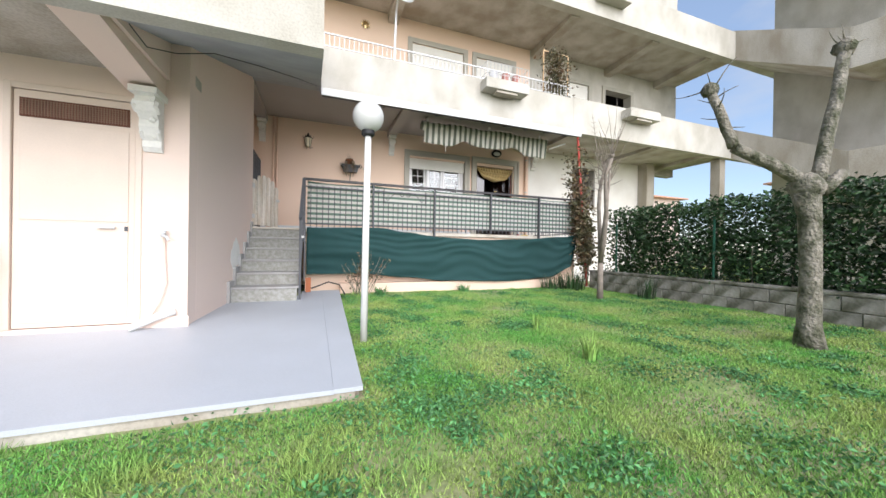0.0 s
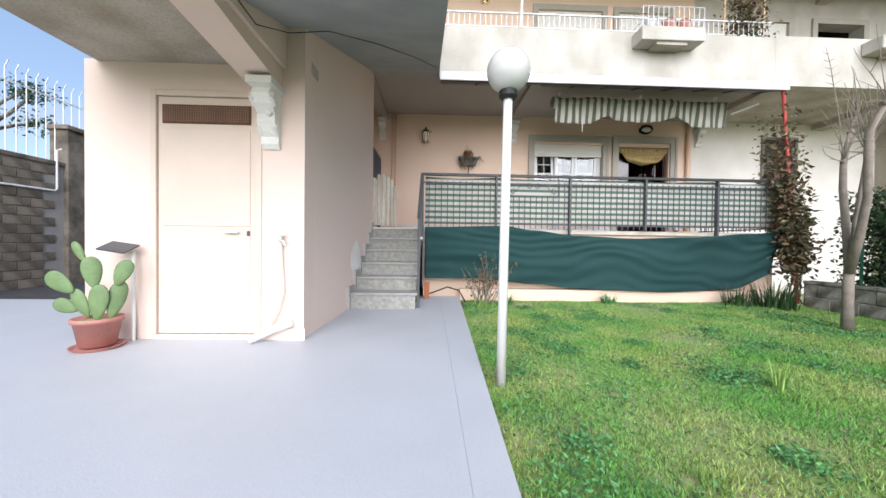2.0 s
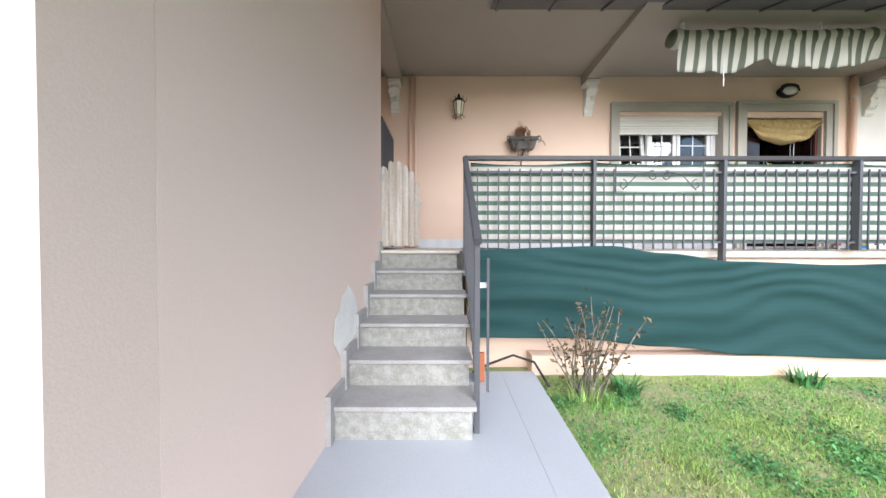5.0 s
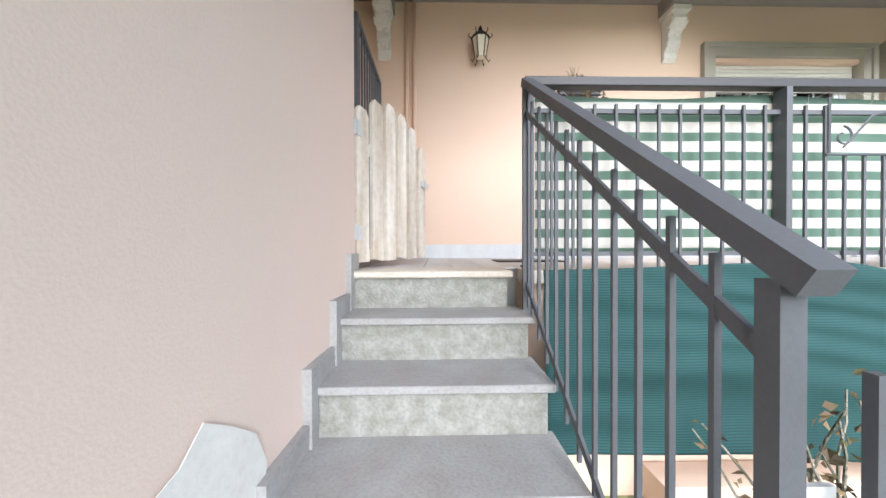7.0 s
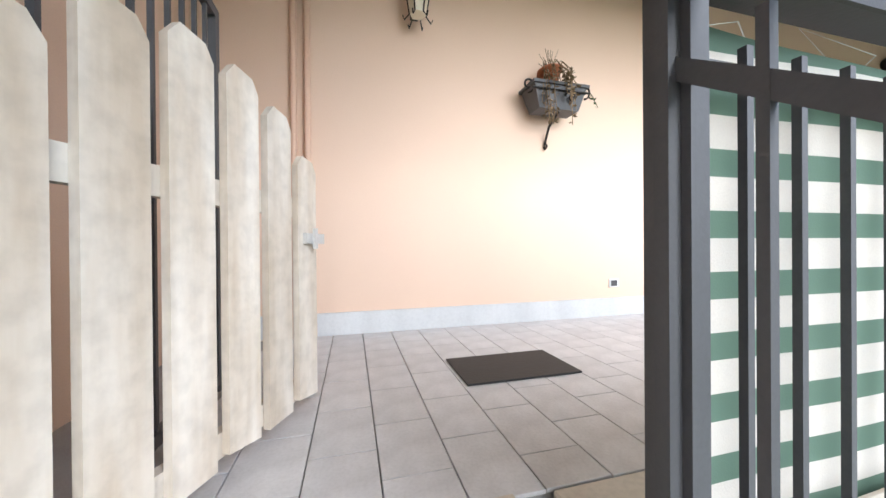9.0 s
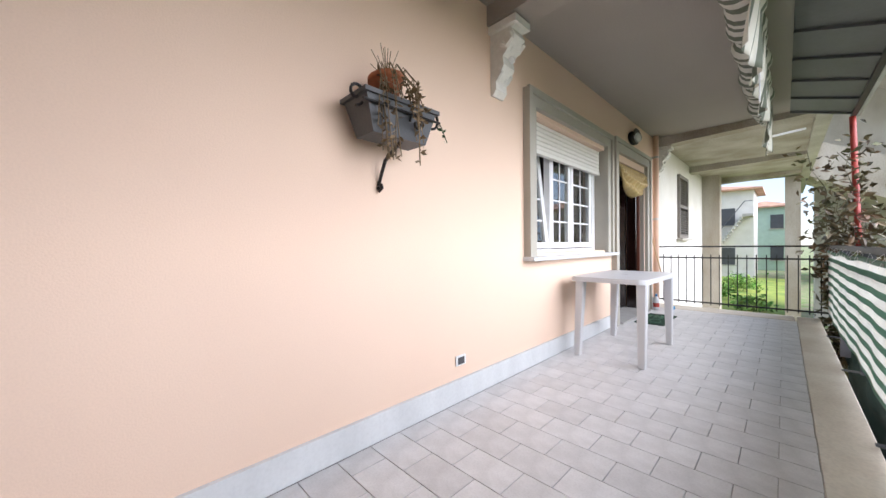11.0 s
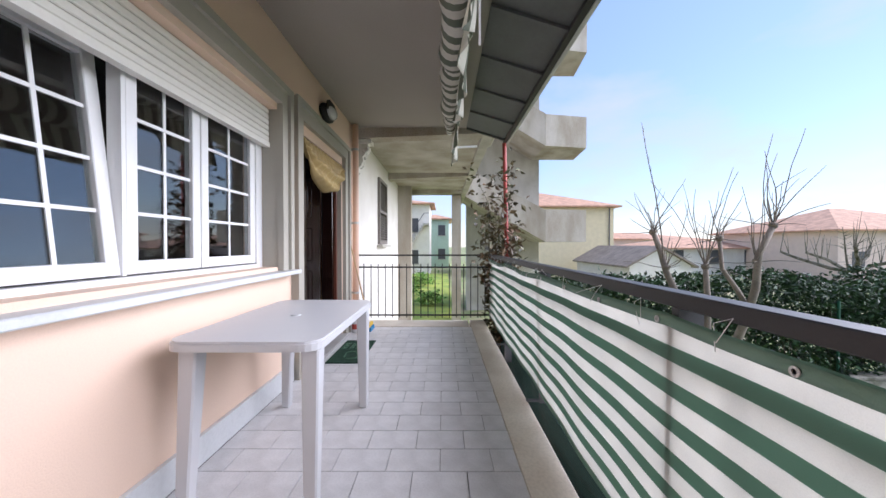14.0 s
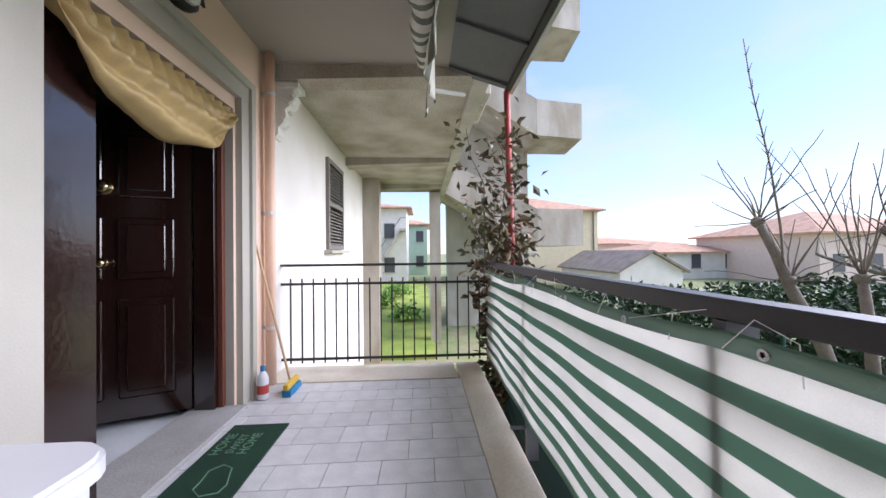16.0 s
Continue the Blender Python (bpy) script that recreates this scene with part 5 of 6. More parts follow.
def hedge_spot():
    y = rr.uniform(-4.8, 7.0)
    top = 2.15 + 0.3 * noise.noise((y * 0.9, 1, 0)) + 0.12 * noise.noise((y * 4, 3, 0))
    while True:
        u, z = rr.uniform(-1, 1), rr.uniform(0.42, top)
        dens = 0.72 + 0.6 * noise.noise((y * 1.6, z * 1.6, u))
        if rr.random() < dens:
            w_ = 0.5 + 0.15 * noise.noise((y * 2.2, z * 2.2, 7))
            return Vector((7.95 + w_ * u, y, z))


hd = thing("hedge", "dense dark green laurel hedge behind the low wall", "hedge", (7.95, 1, 0.0), kind="stuff")
part("foliage", leaves(48000, hedge_spot, 0.095, rr), LEAF, hd)
bm = B()
for k in range(60):
    y = -4.6 + 11.5 * k / 59 + rr.uniform(-0.1, 0.1)
    limb(bm, (7.9 + rr.uniform(-0.2, 0.2), y, -0.05), (rr.uniform(-0.2, 0.2), rr.uniform(-0.3, 0.3), 1), rr.uniform(1.2, 1.9), 0.016, 0.006, rr, 6, 0.15)
part("stems", bm, BARK, hd)
for k in range(5):
    y = 6.6 - 2.3 * k
    single("fence_post", tube(B(), [(7.52, y, 0.52), (7.52, y, 1.75)], 0.022, 8), mat("green_fence_post", (0.02, 0.12, 0.07), 0.5), "green steel fence post on the low wall", "fence post", (7.52, y, 0.52), "fence posts")

# climber at the red pole
rr = random.Random(4)
t = thing("climber", "reddish climbing shrub growing up the red pole", "climbing plant", (7.45, 7.45, 0))
bm = B()
stems = []
for k in range(9):
    hh, lean = rr.uniform(2.6, 4.0), rr.uniform(-0.05, 0.45)
    p = [Vector((7.42 - 0.06 * z + rr.gauss(0, 0.05), 7.52 + 0.035 * z + lean * max(0, z / 4) ** 1.5 + rr.gauss(0, 0.05), z)) for z in (hh * q / 14 - 0.02 for q in range(15))]
    tube(bm, p, [0.014 - 0.0007 * q for q in range(15)], 5)
    stems.append(p)
part("stems", bm, BARK, t)


def climb_spot():
    s = rr.choice(stems)
    k = min(len(s) - 1, 4 + int(abs(rr.gauss(0, 1)) * 5) % 11)
    return s[k] + Vector((rr.gauss(0, 0.12), rr.gauss(0, 0.11), rr.gauss(0, 0.14)))


part("foliage", leaves(3800, climb_spot, 0.115, rr), LEAFB, t)


def clump(name, label, x, y, n, h, w_, material, seed, cat="plant", spread=0.12, curl=0.5):
    """A tuft of arching blades."""
    r = random.Random(seed)
    bm = B()
    for _ in range(n):
        a, q = r.uniform(0, 6.3), r.random() ** 0.5 * spread
        b0 = Vector((x + q * math.cos(a), y + q * math.sin(a), lawn_z(x, y) - 0.01))
        a2 = a + r.uniform(-0.6, 0.6)
        L = h * r.uniform(0.5, 1.15)
        out = Vector((math.cos(a2), math.sin(a2), 0))
        side = Vector((-out.y, out.x, 0)) * w_
        c = r.uniform(0.2, 1) * curl
        pr = None
        for k in range(4):
            s = k / 3
            p = b0 + Vector((0, 0, L * (s - 0.45 * c * s * s))) + out * L * c * s * s
            ww = side * (1 - s * 0.95)
            cur = (bm.verts.new(p - ww), bm.verts.new(p + ww))
            if pr:
                bm.faces.new((pr[0], pr[1], cur[1], cur[0]))
            pr = cur
    return single(name, bm, material, label, cat, (x, y, 0.02))


clump("iris_clump", "dark strappy leaved clump at the footing", 6.55, 7.15, 160, 0.6, 0.014, LEAF, 1, spread=0.35)
clump("iris_clump", "dark strappy leaved clump at the footing", 6.05, 7.35, 90, 0.45, 0.014, LEAF, 5, spread=0.25)
clump("iris_clump", "strappy leaved clump by the low wall", 7.1, 5.4, 60, 0.55, 0.014, LEAF, 6, spread=0.2)
clump("grass_tuft", "long bright green grass tuft in the lawn", 2.68, 2.45, 60, 0.3, 0.007, GRASS, 2, "grass", spread=0.06, curl=0.4)
clump("grass_tuft", "long grass tuft in the lawn", 2.9, 3.6, 30, 0.3, 0.006, GRASS, 3, "grass", spread=0.05, curl=0.4)
clump("grass_tuft", "tall grass tuft at the slab edge", 1.05, 7.0, 60, 0.2, 0.006, GRASS, 4, "grass", spread=0.2)

clump("broad_weed", "broad leaved green weed at the foot of the rose bush", 1.55, 7.25, 70, 0.24, 0.02, WEED, 17, spread=0.12, curl=0.8)
clump("broad_weed", "broad leaved green weed at the footing", 3.6, 7.5, 60, 0.22, 0.018, WEED, 18, spread=0.14, curl=0.8)

# rose bush by the net
rr = random.Random(14)
t = thing("rose_bush", "bare pruned rose bush with a few reddish leaves", "bush", (1.15, 7.25, 0))
bm = B()
tips = []
for k in range(22):
    p, _ = limb(bm, (1.15 + rr.uniform(-0.12, 0.12), 7.25 + rr.uniform(-0.1, 0.1), -0.02), (rr.uniform(-0.45, 0.45), rr.uniform(-0.3, 0.3), 1), rr.uniform(0.5, 1.05), 0.010, 0.005, rr, 6, 0.15)
    tips += p[3:]
part("stem_cluster", bm, BARK, t)
part("foliage", leaves(280, lambda: rr.choice(tips) + Vector((rr.gauss(0, 0.04), rr.gauss(0, 0.04), rr.gauss(0, 0.03))), 0.06, rr), LEAFB, t)

# garden tools and hose by the stair
single("garden_hose", tube(B(), [(0.05, 7.5, 0.15), (0.25, 7.62, 0.2), (0.5, 7.6, 0.30), (0.72, 7.55, 0.24), (0.80, 7.45, 0.1), (0.82, 7.35, 0.06)], 0.014, 8), BLACK, "black garden hose lying over the slab", "hose", (0.4, 7.5, 0.12), smooth=True)
single("terracotta_tile", boxes((0.05, 7.3, 0.13, 0.15, 7.34, 0.42)), TERRA, "terracotta tile leaning under the stair", "tile", (0.1, 7.3, 0.13))

# lawn grass
rr = random.Random(2)


def grass_field(n):
    vs, fs = [], []
    for _ in range(n):
        while True:
            x, y = rr.uniform(-3.3, 7.4), rr.uniform(-1.0, 7.7)
            near = math.hypot(x - 1.0, y - 1.0)
            if x < 0.56 + 0.032 * (y - 2.27) and y > 2.22:
                continue
            if rr.random() > (0.35 + 0.65 * max(0, 1 - near / 6)):
                continue
            if noise.noise((x * 0.9, y * 0.9, 9)) < rr.uniform(-0.75, -0.1):
                continue
            break
        g = noise.noise((x * 1.3, y * 1.3, 3))
        h = 0.024 * (1 + 1.0 * max(0, g) + 0.5 * rr.random()) * (1.8 if noise.noise((x * 2.5, y * 2.5, 8)) > 0.42 else 1)
        a = rr.uniform(0, 6.3)
        wx, wy = 0.0035 * math.cos(a), 0.0035 * math.sin(a)
        lx, ly = rr.gauss(0, h * 0.5), rr.gauss(0, h * 0.5)
        z = lawn_z(x, y) - 0.004
        k = len(vs)
        vs += [(x - wx, y - wy, z), (x + wx, y + wy, z), (x + lx, y + ly, z + h)]
        fs.append((k, k + 1, k + 2))
    me = bpy.data.meshes.new("lawn_grass")
    me.from_pydata(vs, [], fs)
    me.materials.append(GRASS)
    return me


tagged(new("lawn_grass", grass_field(420000)), "short patchy green lawn grass", "grass", kind="stuff")
bm = leaves(20000, lambda: Vector((x := rr.uniform(-3, 7.2), y := (rr.uniform(-0.5, 2.2) if x < 0.74 else rr.uniform(-0.5, 7.6)), lawn_z(x, y) + 0.014)), 0.026, rr)
spots = [(rr.uniform(0.8, 7.0), rr.uniform(0.3, 7.3), rr.uniform(0.06, 0.2)) for _ in range(110)] + [(rr.uniform(-2.5, 2.5), rr.uniform(0.6, 2.1), rr.uniform(0.06, 0.16)) for _ in range(25)]


def clump_spot():
    x, y, s = rr.choice(spots)
    x, y = x + rr.gauss(0, s), y + rr.gauss(0, s)
    return Vector((x, y, lawn_z(x, y) + rr.uniform(0.0, 0.05)))


single("weed_clumps", leaves(34000, clump_spot, 0.034, rr), WEED, "darker green weed clumps scattered in the lawn", "weeds", (0, 0, 0), kind="stuff")
single("lawn_weeds", bm, WEED, "small broad leaved weeds in the lawn", "weeds", (0, 0, 0), kind="stuff")

# ---- upper balconies ----
t = thing("balcony_railing", "thin pale rail with short pickets on the upper parapet", "railing", (3.6, 7.9, 5.42))
part("rail", boxes((0.3, 7.875, 5.75, 7.1, 7.905, 5.775)), ZINC, t)
part("rail", boxes((0.3, 7.88, 5.48, 7.1, 7.90, 5.50)), ZINC, t)
me = mesh_of("picket", boxes((-0.006, -0.006, -0.15, 0.006, 0.006, 0.15)), ZINC)
for k in range(64):
    ob = new("picket", me)
    ob.parent, ob.location = t, (0.35 + 6.7 * k / 63 - 3.6, -0.01, 5.60 - 5.42)
for x in (4.75, 9.55):
    t = thing("planter_box", "pale concrete planter box on the parapet", "planter", (x, 7.62, 5.0), "parapet planters")
    part("trough", boxes((x - 0.62, 7.45, 5.08, x + 0.62, 7.797, 5.34), bev=0.01), CONC_LIGHT, t)
    part("drip_edge", boxes((x - 0.3, 7.5, 5.02, x + 0.3, 7.75, 5.079)), CONC, t)
for x in (8.3,):
    single("planter_box", boxes((x - 0.55, 7.40, 8.35, x + 0.55, 7.717, 8.62), bev=0.01), CONC_LIGHT, "pale concrete planter box on the upper parapet", "planter", (x, 7.55, 8.35), "parapet planters")
t = thing("planter_guard", "small curved wire guard round the planter", "guard", (4.75, 7.5, 5.34))
for z in (5.45, 5.72):
    part("wire", tube(B(), [(4.15, 7.79, z), (4.15, 7.47, z), (5.35, 7.47, z), (5.35, 7.79, z)], 0.008, 5), ZINC, t)
me = mesh_of("upright", boxes((-0.005, -0.005, -0.19, 0.005, 0.005, 0.19)), ZINC)
for k in range(13):
    ob = new("upright", me)
    ob.parent, ob.location = t, (-0.6 + 0.1 * k, -0.03, 0.2)
for x, m_ in ((4.4, PLASTIC), (4.75, ROSEPOT), (5.05, ROSEPOT)):
    single("flower_pot", lathe(B(), [(0.08, 0), (0.11, 0.2), (0.12, 0.2), (0.1, 0.19)], (x, 7.62, 5.341), 14), m_, "small flower pot in the planter box", "pot", (x, 7.62, 5.341), "balcony pots")
rr = random.Random(31)
t = thing("balcony_plant", "tall dry climbing plant on a trellis on the upper balcony", "climbing plant", (6.55, 7.95, 4.75))
part("trellis", boxes((6.2, 8.0, 4.76, 6.23, 8.03, 6.75), (7.05, 8.0, 4.76, 7.08, 8.03, 6.75), (6.23, 8.0, 6.70, 7.05, 8.03, 6.73)), WOODPOLE, t)
part("foliage", leaves(1500, lambda: Vector((6.63 + rr.gauss(0, 0.2), 7.98 + rr.gauss(0, 0.09), rr.uniform(5.4, 6.75))), 0.09, rr), LEAFB, t)


def upper_opening(name, x0, x1, z0, z1, label, shutter=0.5):
    t = thing(name, label, "window", ((x0 + x1) / 2, 10, z0), kind="structure")
    w = 0.14
    part("window_frame", boxes((x0 - w, 9.95, z0, x0, 9.999, z1 + w), (x1, 9.95, z0, x1 + w, 9.999, z1 + w), (x0, 9.95, z1, x1, 9.999, z1 + w)), STONE, t)
    if shutter:
        bm = B()
        n = int((z1 - z0) * shutter / 0.05)
        for k in range(n):
            box(bm, x0 + 0.01, 10.02, z1 - 0.05 * (k + 1), x1 - 0.01, 10.05, z1 - 0.05 * k - 0.004)
        part("roller_shutter", bm, SHUTTER, t)
    if shutter < 0.99:
        f = part("sash", boxes((x0, 10.08, z0, x0 + 0.06, 10.13, z1), (x1 - 0.06, 10.08, z0, x1, 10.13, z1), ((x0 + x1) / 2 - 0.05, 10.08, z0, (x0 + x1) / 2 + 0.05, 10.13, z1), (x0 + 0.06, 10.08, z0, (x0 + x1) / 2 - 0.05, 10.13, z0 + 0.06)), PVC, t)
        part("pane", boxes((x0 + 0.06, 10.10, z0 + 0.06, x1 - 0.06, 10.11, z1 - 0.02)), GLASS, f)


upper_opening("window_2", 2.9, 4.6, 6.1, 7.3, "white window with a half lowered shutter on the upper floor", 0.5)
upper_opening("window_3", 5.05, 6.4, 5.0, 7.3, "balcony door with a closed pale shutter", 1.0)
upper_opening("window_4", 8.6, 9.7, 5.9, 7.2, "boarded up opening of the unfinished flat", 1.0)
structure("trim_opening", boxes((10.36, 9.95, 5.6, 10.5, 9.999, 7.34), (11.8, 9.95, 5.6, 11.94, 9.999, 7.34), (10.5, 9.95, 7.2, 11.8, 9.999, 7.34)), STONE, "stone surround of an empty opening")
t = thing("satellite_dish", "grey satellite dish on a bent arm on the parapet", "satellite dish", (1.9, 7.6, 6.3))
bm = B()
lathe(bm, [(0.02, 0.0), (0.2, 0.03), (0.34, 0.09), (0.345, 0.1), (0.2, 0.045), (0.02, 0.012)], n=24)
bm.transform(pose(1.9, 7.45, 6.75, 70, 0, 15))
part("dish", bm, ZINC, t, smooth=True)
part("arm", tube(B(), [(1.9, 7.84, 5.45), (1.9, 7.7, 6.5), (1.9, 7.5, 6.72), (2.3, 7.0, 6.55), (2.55, 6.85, 6.65)], 0.025, 8), PVC, t)
t = thing("balcony_shutter", "dark louvred shutter on the white wall", "shutter", (9.55, 9.97, 2.70))
part("frame", boxes((9.05, 9.95, 2.70, 9.12, 9.999, 4.12), (9.98, 9.95, 2.70, 10.05, 9.999, 4.12), (9.12, 9.95, 4.05, 9.98, 9.999, 4.12), (9.12, 9.95, 2.70, 9.98, 9.999, 2.77), (9.12, 9.95, 3.38, 9.98, 9.999, 3.44)), LOUVRE, t)
for k in range(24):
    z = 2.79 + 0.0525 * k
    if abs(z - 3.41) > 0.05:
        part("slat", bar(B(), (9.12, 9.975, z), (9.98, 9.975, z), 0.035, 0.012, (0, -0.6, 0.8)), LOUVRE, t)
structure("sill_neighbour", boxes((8.95, 9.88, 2.64, 10.15, 9.999, 2.685)), STONE, "stone sill")

t = thing("wall_ornament", "small sun shaped ornament on the upper wall", "ornament", (1.49, 9.98, 7.5))
bm = B()
for k in range(12):
    a = math.pi * k / 6
    tube(bm, [(1.49 + 0.08 * math.cos(a), 9.985, 7.5 + 0.08 * math.sin(a)), (1.49 + 0.15 * math.cos(a), 9.985, 7.5 + 0.15 * math.sin(a))], [0.02, 0.006], 6)
part("rays", bm, BRASS, t)
bm = B()
lathe(bm, [(0.09, 0), (0.08, 0.02), (0.02, 0.03)], n=18)
bm.transform(pose(1.49, 9.998, 7.5, 90, 0, 0))
part("disc", bm, BRASS, t)

# stone pipe rail on the landing parapet and cable
single("parapet_rail", tube(B(), [(-3.2, 3.07, 3.30), (0.0, 3.07, 3.30), (0.02, 3.115, 3.30)], 0.02, 8), ZINC, "pale pipe fixed along the landing parapet", "pipe", (-1.5, 3.07, 3.3))
single("hanging_cable", tube(B(), [(-1.28, 3.6, 2.93), (-1.27, 3.9, 2.90), (-1.15, 4.25, 3.05), (-0.9, 4.6, 3.29), (-0.5, 5.1, 3.47), (-0.1, 5.9, 3.76), (0.22, 6.9, 4.13)], 0.005, 6), BLACK, "dark cable hanging under the stair flight", "cable", (-1, 4.5, 3))

# ---- concrete stair tower of the next house ----
structure("tower_wall", boxes((16.3, 4.55, -0.1, 16.8, 7.62, 12)), CONC_LIGHT, "stained board marked concrete tower wall")
structure("tower_wall_back", boxes((16.8, 4.55, -0.1, 20.5, 4.85, 12)), CONC, "concrete tower side wall")


def stair_landing(z0, z1, label):
    bm = B()
    prism(bm, [(14.2, 4.9), (14.5, 3.3), (16.29, 3.1), (16.29, 4.9)], z0, z0 + 0.16)
    prism(bm, [(14.2, 4.9), (14.5, 3.3), (14.62, 3.36), (14.32, 4.9)], z0 + 0.161, z1)
    prism(bm, [(14.5, 3.299), (16.29, 3.099), (16.29, 3.22), (14.62, 3.359)], z0 + 0.161, z1)
    return bm


for z0, z1 in ((2.80, 3.98), (6.28, 7.42), (9.8, 10.9)):
    structure(f"tower_landing_{int(z0)}", stair_landing(z0, z1, ""), CONC, "protruding concrete stair landing with parapet")
for za, zb in ((4.45, 2.80), (8.0, 6.28), (11.5, 9.8)):
    bm = B()
    prism(bm, [(7.8, za), (4.905, zb), (4.905, zb + 1.16), (7.8, za + 1.05)], 14.2, 14.32, "x")
    prism(bm, [(7.8, za), (4.905, zb), (4.905, zb + 0.16), (7.8, za + 0.16)], 14.321, 16.29, "x")
    structure(f"tower_flight_{int(za)}", bm, CONC, "sloping concrete stair flight parapet")
structure("tower_band", boxes((14.205, 7.805, 4.45, 19, 8.0, 5.45), (14.205, 7.72, 7.95, 19, 7.98, 8.95)), CONC_LIGHT, "pale concrete balcony band")
structure("column_1", boxes((12.3, 9.6, -0.1, 12.7, 10.0, 4.5)), CONC, "stained concrete column")
structure("column_2", boxes((13.9, 7.98, -0.1, 14.2, 8.3, 4.45)), CONC, "concrete column")
structure("beam_9", boxes((12.3, 10.0, 4.2, 14.3, 10.3, 4.5), (12.3, 13, 4.2, 14.3, 13.3, 4.5)), CONC, "concrete beam")


# ---- distance ----
def house(x, y, w, d_, h, wall, label, roof=True, n=3, rise=1.2, zb=-0.1, group="far houses"):
    t = thing("house", label, "house", (x, y, zb), group)
    part("wall", boxes((x, y, zb, x + w, y + d_, zb + h)), wall, t)
    bm = B()
    e = 0.5
    base = [(x - e, y - e), (x + w + e, y - e), (x + w + e, y + d_ + e), (x - e, y + d_ + e)]
    lo = [bm.verts.new((a, b_, zb + h)) for a, b_ in base]
    lo2 = [bm.verts.new((a, b_, zb + h + 0.12)) for a, b_ in base]
    m_ = min(w, d_) / 2
    r0 = bm.verts.new((x + m_, y + m_, zb + h + rise)) if w >= d_ else bm.verts.new((x + w / 2, y + m_, zb + h + rise))
    r1 = bm.verts.new((x + w - m_, y + m_, zb + h + rise)) if w >= d_ else bm.verts.new((x + w / 2, y + d_ - m_, zb + h + rise))
    bm.faces.new(lo[::-1])
    for k in range(4):
        bm.faces.new((lo[k], lo[(k + 1) % 4], lo2[(k + 1) % 4], lo2[k]))
    if w >= d_:
        bm.faces.new((lo2[0], lo2[1], r1, r0)), bm.faces.new((lo2[1], lo2[2], r1)), bm.faces.new((lo2[2], lo2[3], r0, r1)), bm.faces.new((lo2[3], lo2[0], r0))
    else:
        bm.faces.new((lo2[0], lo2[1], r0)), bm.faces.new((lo2[1], lo2[2], r1, r0)), bm.faces.new((lo2[2], lo2[3], r1)), bm.faces.new((lo2[3], lo2[0], r0, r1))
    rf = part("roof", bm, ROOFTILE, t, "terracotta tiled hip roof")
    for fl in range(max(1, int(h // 3))):
        for k in range(n):
            yy = y + d_ * (k + 0.5) / n
            zz = zb + 1.0 + 3 * fl
            wn_ = part("window", boxes((x - 0.03, yy - 0.45, zz, x + 0.02, yy + 0.45, zz + 1.3)), STEEL, t, "dark shuttered window")
            part("sill", boxes((x - 0.1, yy - 0.55, zz - 0.08, x - 0.001, yy + 0.55, zz - 0.002)), STONE, wn_)
    return t


house(32, -6.5, 10, 11, 6.1, YELLOWWALL, "cream yellow house with a terracotta hip roof", n=0, rise=2.0)
single("downpipe", tube(B(), [(31.94, -6.1, -0.1), (31.94, -6.1, 5.95)], 0.05, 8), GREYPLASTIC, "dark downpipe on the yellow house", "pipe", (31.94, -6.1, -0.1))
house(26.5, -32, 11, 12, 3.8, PALEPINK, "cream pink house with an orange hip roof", n=4, rise=2.2)
house(47, -18, 8, 5.5, 3.5, PALEPINK, "small pink house with a red roof", n=2, rise=1.0)
house(34, -22, 10, 10, 2.4, WHITEWALL, "low house with a wide terracotta roof", rise=1.2)
house(70, -45, 20, 25, 3.8, PALEPINK, "long pink house with a terracotta roof", rise=1.8)
house(45, 7.9, 8, 3.6, 6.0, GREENWALL, "mint green house beyond the garden", n=2, rise=0.8)
white_house = house(34, 9.9, 5, 6, 6.6, WHITEWALL, "white house with an outside stair beyond the garden", n=2, rise=0.8)
bm = B()
for k in range(14):
    box(bm, 32.9, 12.3 - 0.14 * (k + 1), 1.6 + 0.22 * k, 33.99, 12.3 - 0.14 * k, 1.82 + 0.22 * k)
box(bm, 32.9, 9.9, 4.5, 33.99, 10.339, 4.68)
box(bm, 32.9, 12.301, -0.1, 33.99, 13.2, 1.6)
part("outside_stair", bm, CONC_LIGHT, white_house, "pale outside stair")
part("stair_rail", tube(B(), [(32.92, 12.3, 2.7), (32.92, 10.34, 5.6), (32.92, 9.92, 5.6)], 0.03, 6), STEEL, white_house)
house(20, 22, 12, 8, 6, PALEPINK, "pale house behind the block", n=3)


def gable_shed(x, y0, y1, depth, eave, apex):
    t = thing("shed", "small white gabled outbuilding with a brown grey roof", "shed", (x, (y0 + y1) / 2, -0.1))
    bm = B()
    ym = (y0 + y1) / 2
    prism(bm, [(y0, -0.1), (y1, -0.1), (y1, eave), (ym, apex), (y0, eave)], x, x + depth, "x")
    part("wall", bm, WHITEWALL, t)
    for ya in (y0, y1):
        k = (apex - eave) / (ym - ya)
        yo = ya - 0.3 * (1 if ya < ym else -1)
        zo = eave + k * (yo - ya)
        bm = B()
        prism(bm, [(yo, zo + 0.02), (ym, apex + 0.02), (ym, apex + 0.14), (yo, zo + 0.14)], x - 0.25, x + depth + 0.2, "x")
        part("roof_slope", bm, GREYTILE, t)


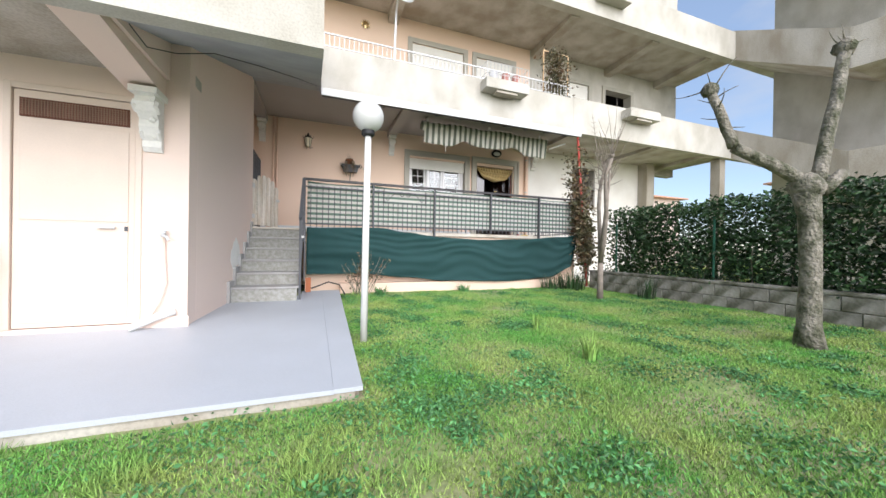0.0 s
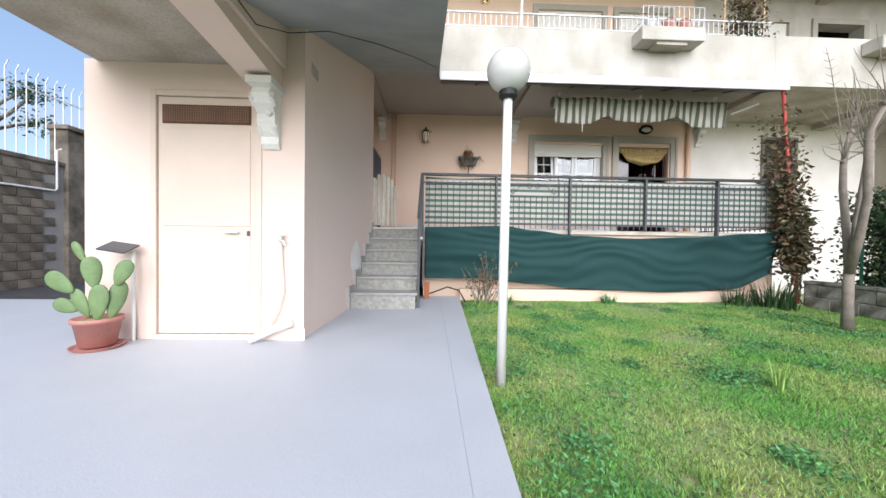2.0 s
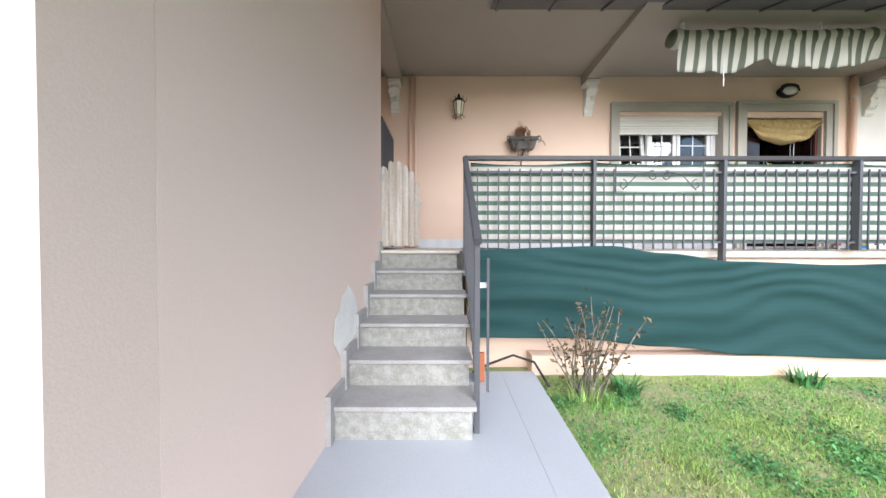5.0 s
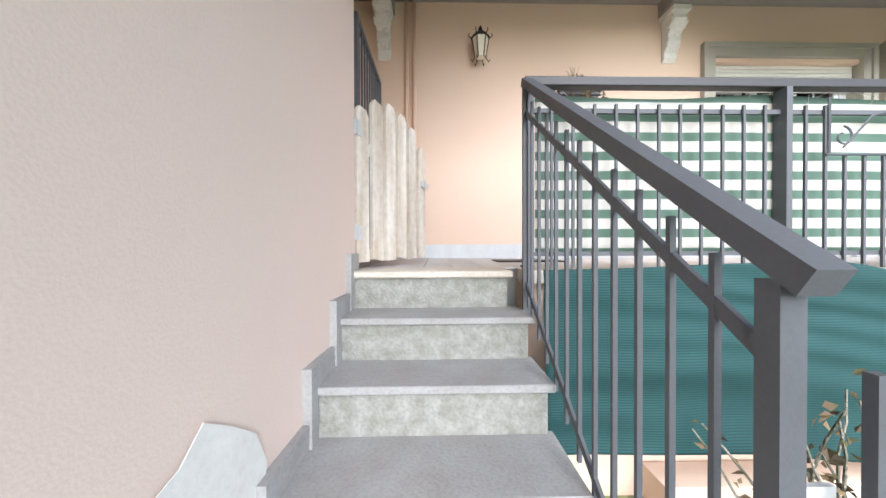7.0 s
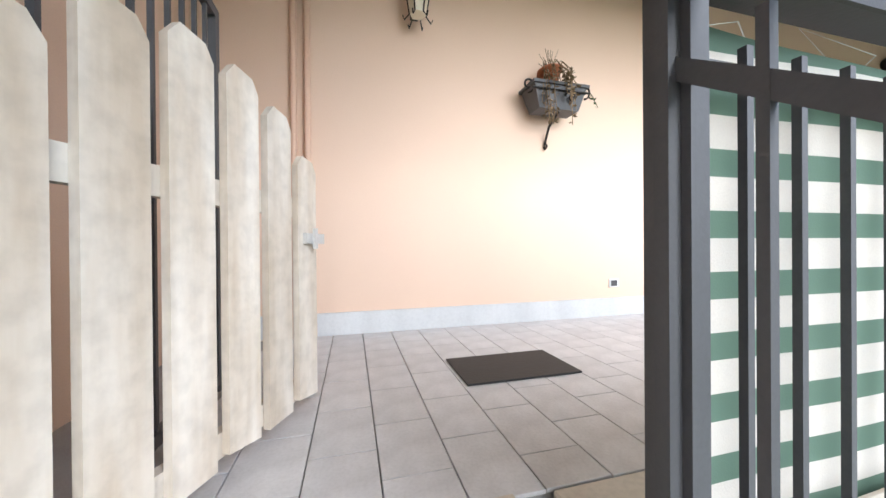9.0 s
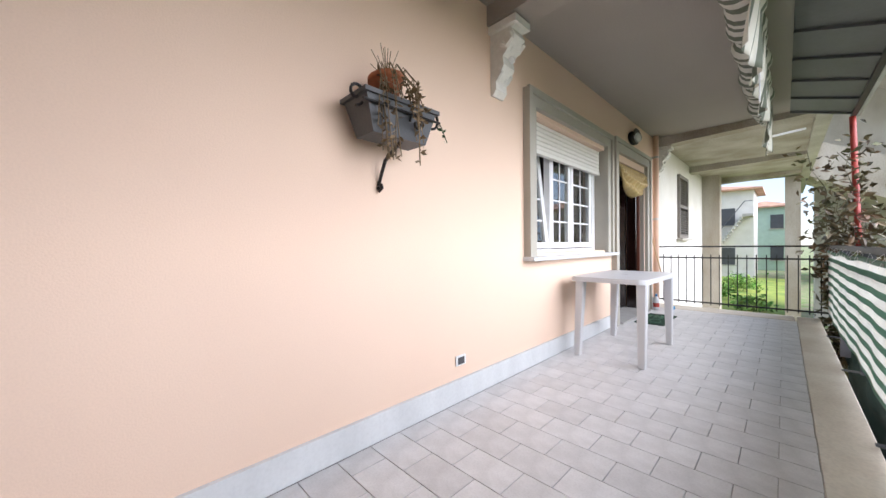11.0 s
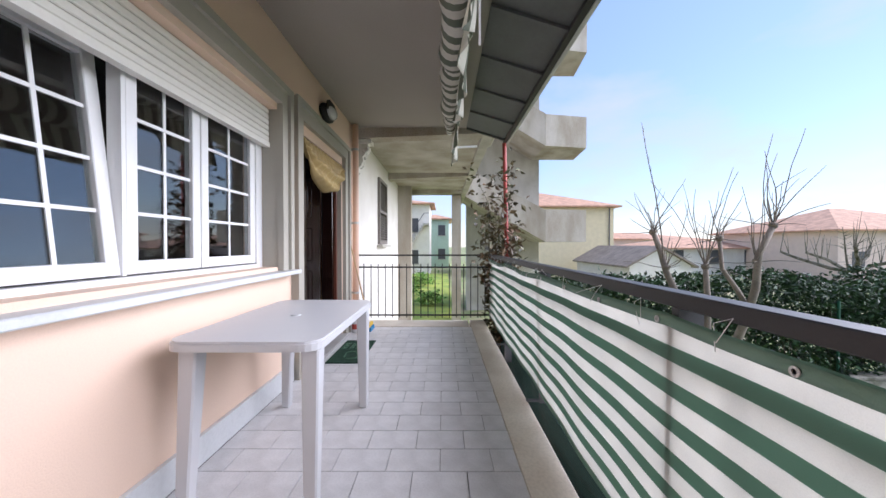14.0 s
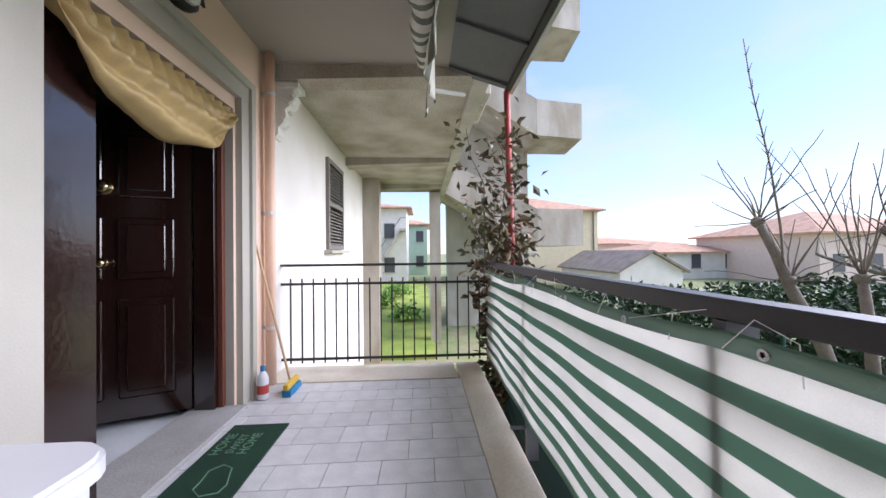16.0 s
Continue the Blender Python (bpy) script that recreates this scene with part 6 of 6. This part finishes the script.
gable_shed(22.3, -6.3, -2.6, 8, 1.45, 2.5)
# sunshine on this garden is put into its brighter, yellower grass colour
structure("garden_ground", boxes((12.5, 8.2, -0.09, 33.5, 16, 0.02)), mat("grass_with_painted_sun", (0.42, 0.46, 0.08), 0.9, var=0.25, scale=0.8, fine=20, bump=0.6, tint=(0.20, 0.30, 0.05)), "bright grass of the neighbouring garden, sunshine put into its colour")
rr = random.Random(77)
for k, (x, y, s) in enumerate(((20, 10.6, 0.7), (24, 10.0, 0.8), (17, 9.2, 0.5))):
    single("garden_shrub", leaves(900, lambda: Vector((x, y, 0.05 + s * 0.5)) + Vector((rr.gauss(0, s * 0.45), rr.gauss(0, s * 0.45), abs(rr.gauss(0, s * 0.35)) - s * 0.3)), 0.16, rr), GRASS, "rounded bright green shrub", "shrub", (x, y, 0.02), "garden shrubs")

# wall and bare tree across the drive on the left
t = thing("boundary_wall", "old brown concrete block boundary wall with a white fence on top", "wall", (-8.8, 9, 0))
part("wall", boxes((-9.0, 1.5, 0, -8.72, 18, 2.85)), GROUT, t, "grey mortar core")
part("capping", boxes((-9.06, 1.5, 2.851, -8.66, 9.598, 2.95), bev=0.015), OLDBLOCK, t)
part("pillar", boxes((-9.05, 9.6, 0, -8.62, 10.3, 3.75), (-9.12, 9.53, 3.751, -8.55, 10.37, 3.86), bev=0.015), OLDBLOCK, t)
me = mesh_of("block", boxes((-0.015, -0.24, -0.092, 0.015, 0.24, 0.092), bev=0.006), OLDBLOCK)
for j in range(14):
    for k in range(15):
        y = 4.9 + 0.5 * k + 0.25 * (j % 2)
        if 9.35 < y < 10.55:
            continue
        ob = new("block", me)
        ob.parent, ob.location = t, (0.095, y - 9, 0.12 + 0.2 * j)
for k in range(46):
    y = 4.6 + 0.19 * k
    z = 2.95 if y < 9.55 else (3.86 if y < 10.35 else 2.85)
    part("fence_bar", tube(B(), [(-8.85, y, z), (-8.85, y, 4.75), (-8.78, y, 4.88)], 0.012, 5), PVC, t)
part("fence_rail", boxes((-8.86, 4.5, 4.45, -8.84, 13.5, 4.48)), PVC, t)
single("wall_conduit", tube(B(), [(-8.66, 2.0, 2.25), (-8.66, 9.35, 2.25), (-8.66, 9.4, 2.3), (-8.66, 9.4, 3.2), (-8.66, 9.5, 3.25)], 0.022, 8), PVC, "white plastic conduit clipped along the block wall", "pipe", (-8.66, 6, 2.25))
rr = random.Random(40)
t = thing("olive_tree", "sparse cut back tree with tufts of grey leaves", "tree", (-10.9, 9.6, 0))
bm = B()
p0, _ = limb(bm, (-10.9, 9.6, 0), (0, 0, 1), 3.6, 0.14, 0.1, rr, 6, 0.08)
part("trunk", bm, BARK, t, smooth=True)
bm = B()
tips = []
for k in range(7):
    a = k * 0.9
    p1, _ = limb(bm, p0[-1], (math.cos(a), math.sin(a), 1.1), rr.uniform(1.2, 2.2), 0.06, 0.03, rr, 7, 0.2)
    tips.append(p1[-1])
part("limbs", bm, BARK, t, smooth=True)
part("foliage", leaves(1600, lambda: rr.choice(tips) + Vector((rr.gauss(0, 0.22), rr.gauss(0, 0.22), rr.gauss(0, 0.15))), 0.10, rr), LEAF, t)

# ---- floor tiles of the terrace, the nearest pieces ----
floor = bpy.data.objects["floor"]
TW, TD = 0.205, 0.298
me = mesh_of("tile", boxes((-TW / 2 + 0.002, -TD / 2 + 0.002, 0, TW / 2 - 0.002, TD / 2 - 0.002, 0.012), bev=0.0015), TILE)
for i in range(40):
    for j in range(7):
        x = -1.02 + TW * (i + 0.5)
        y = 9.97 - TD * (j + 0.5) + (TD / 2 if i % 2 else 0)
        if y - TD / 2 < 8.17 or y + TD / 2 > 9.98 or x + TW / 2 > 6.99:
            continue
        ob = new("tile", me)
        ob.parent, ob.location = floor, (x, y, 1.4325)
me2 = mesh_of("tile", boxes((-TW / 2 + 0.002, -TD / 4 + 0.002, 0, TW / 2 - 0.002, TD / 4 - 0.002, 0.012), bev=0.0015), TILE)
for i in range(1, 40, 2):
    x = -1.02 + TW * (i + 0.5)
    if x + TW / 2 < 6.99:
        ob = new("tile", me2)
        ob.parent, ob.location = floor, (x, 9.97 - TD / 4, 1.4325)
        ob = new("tile", me2)
        ob.parent, ob.location = floor, (x, 8.184 + TD / 4, 1.4325)
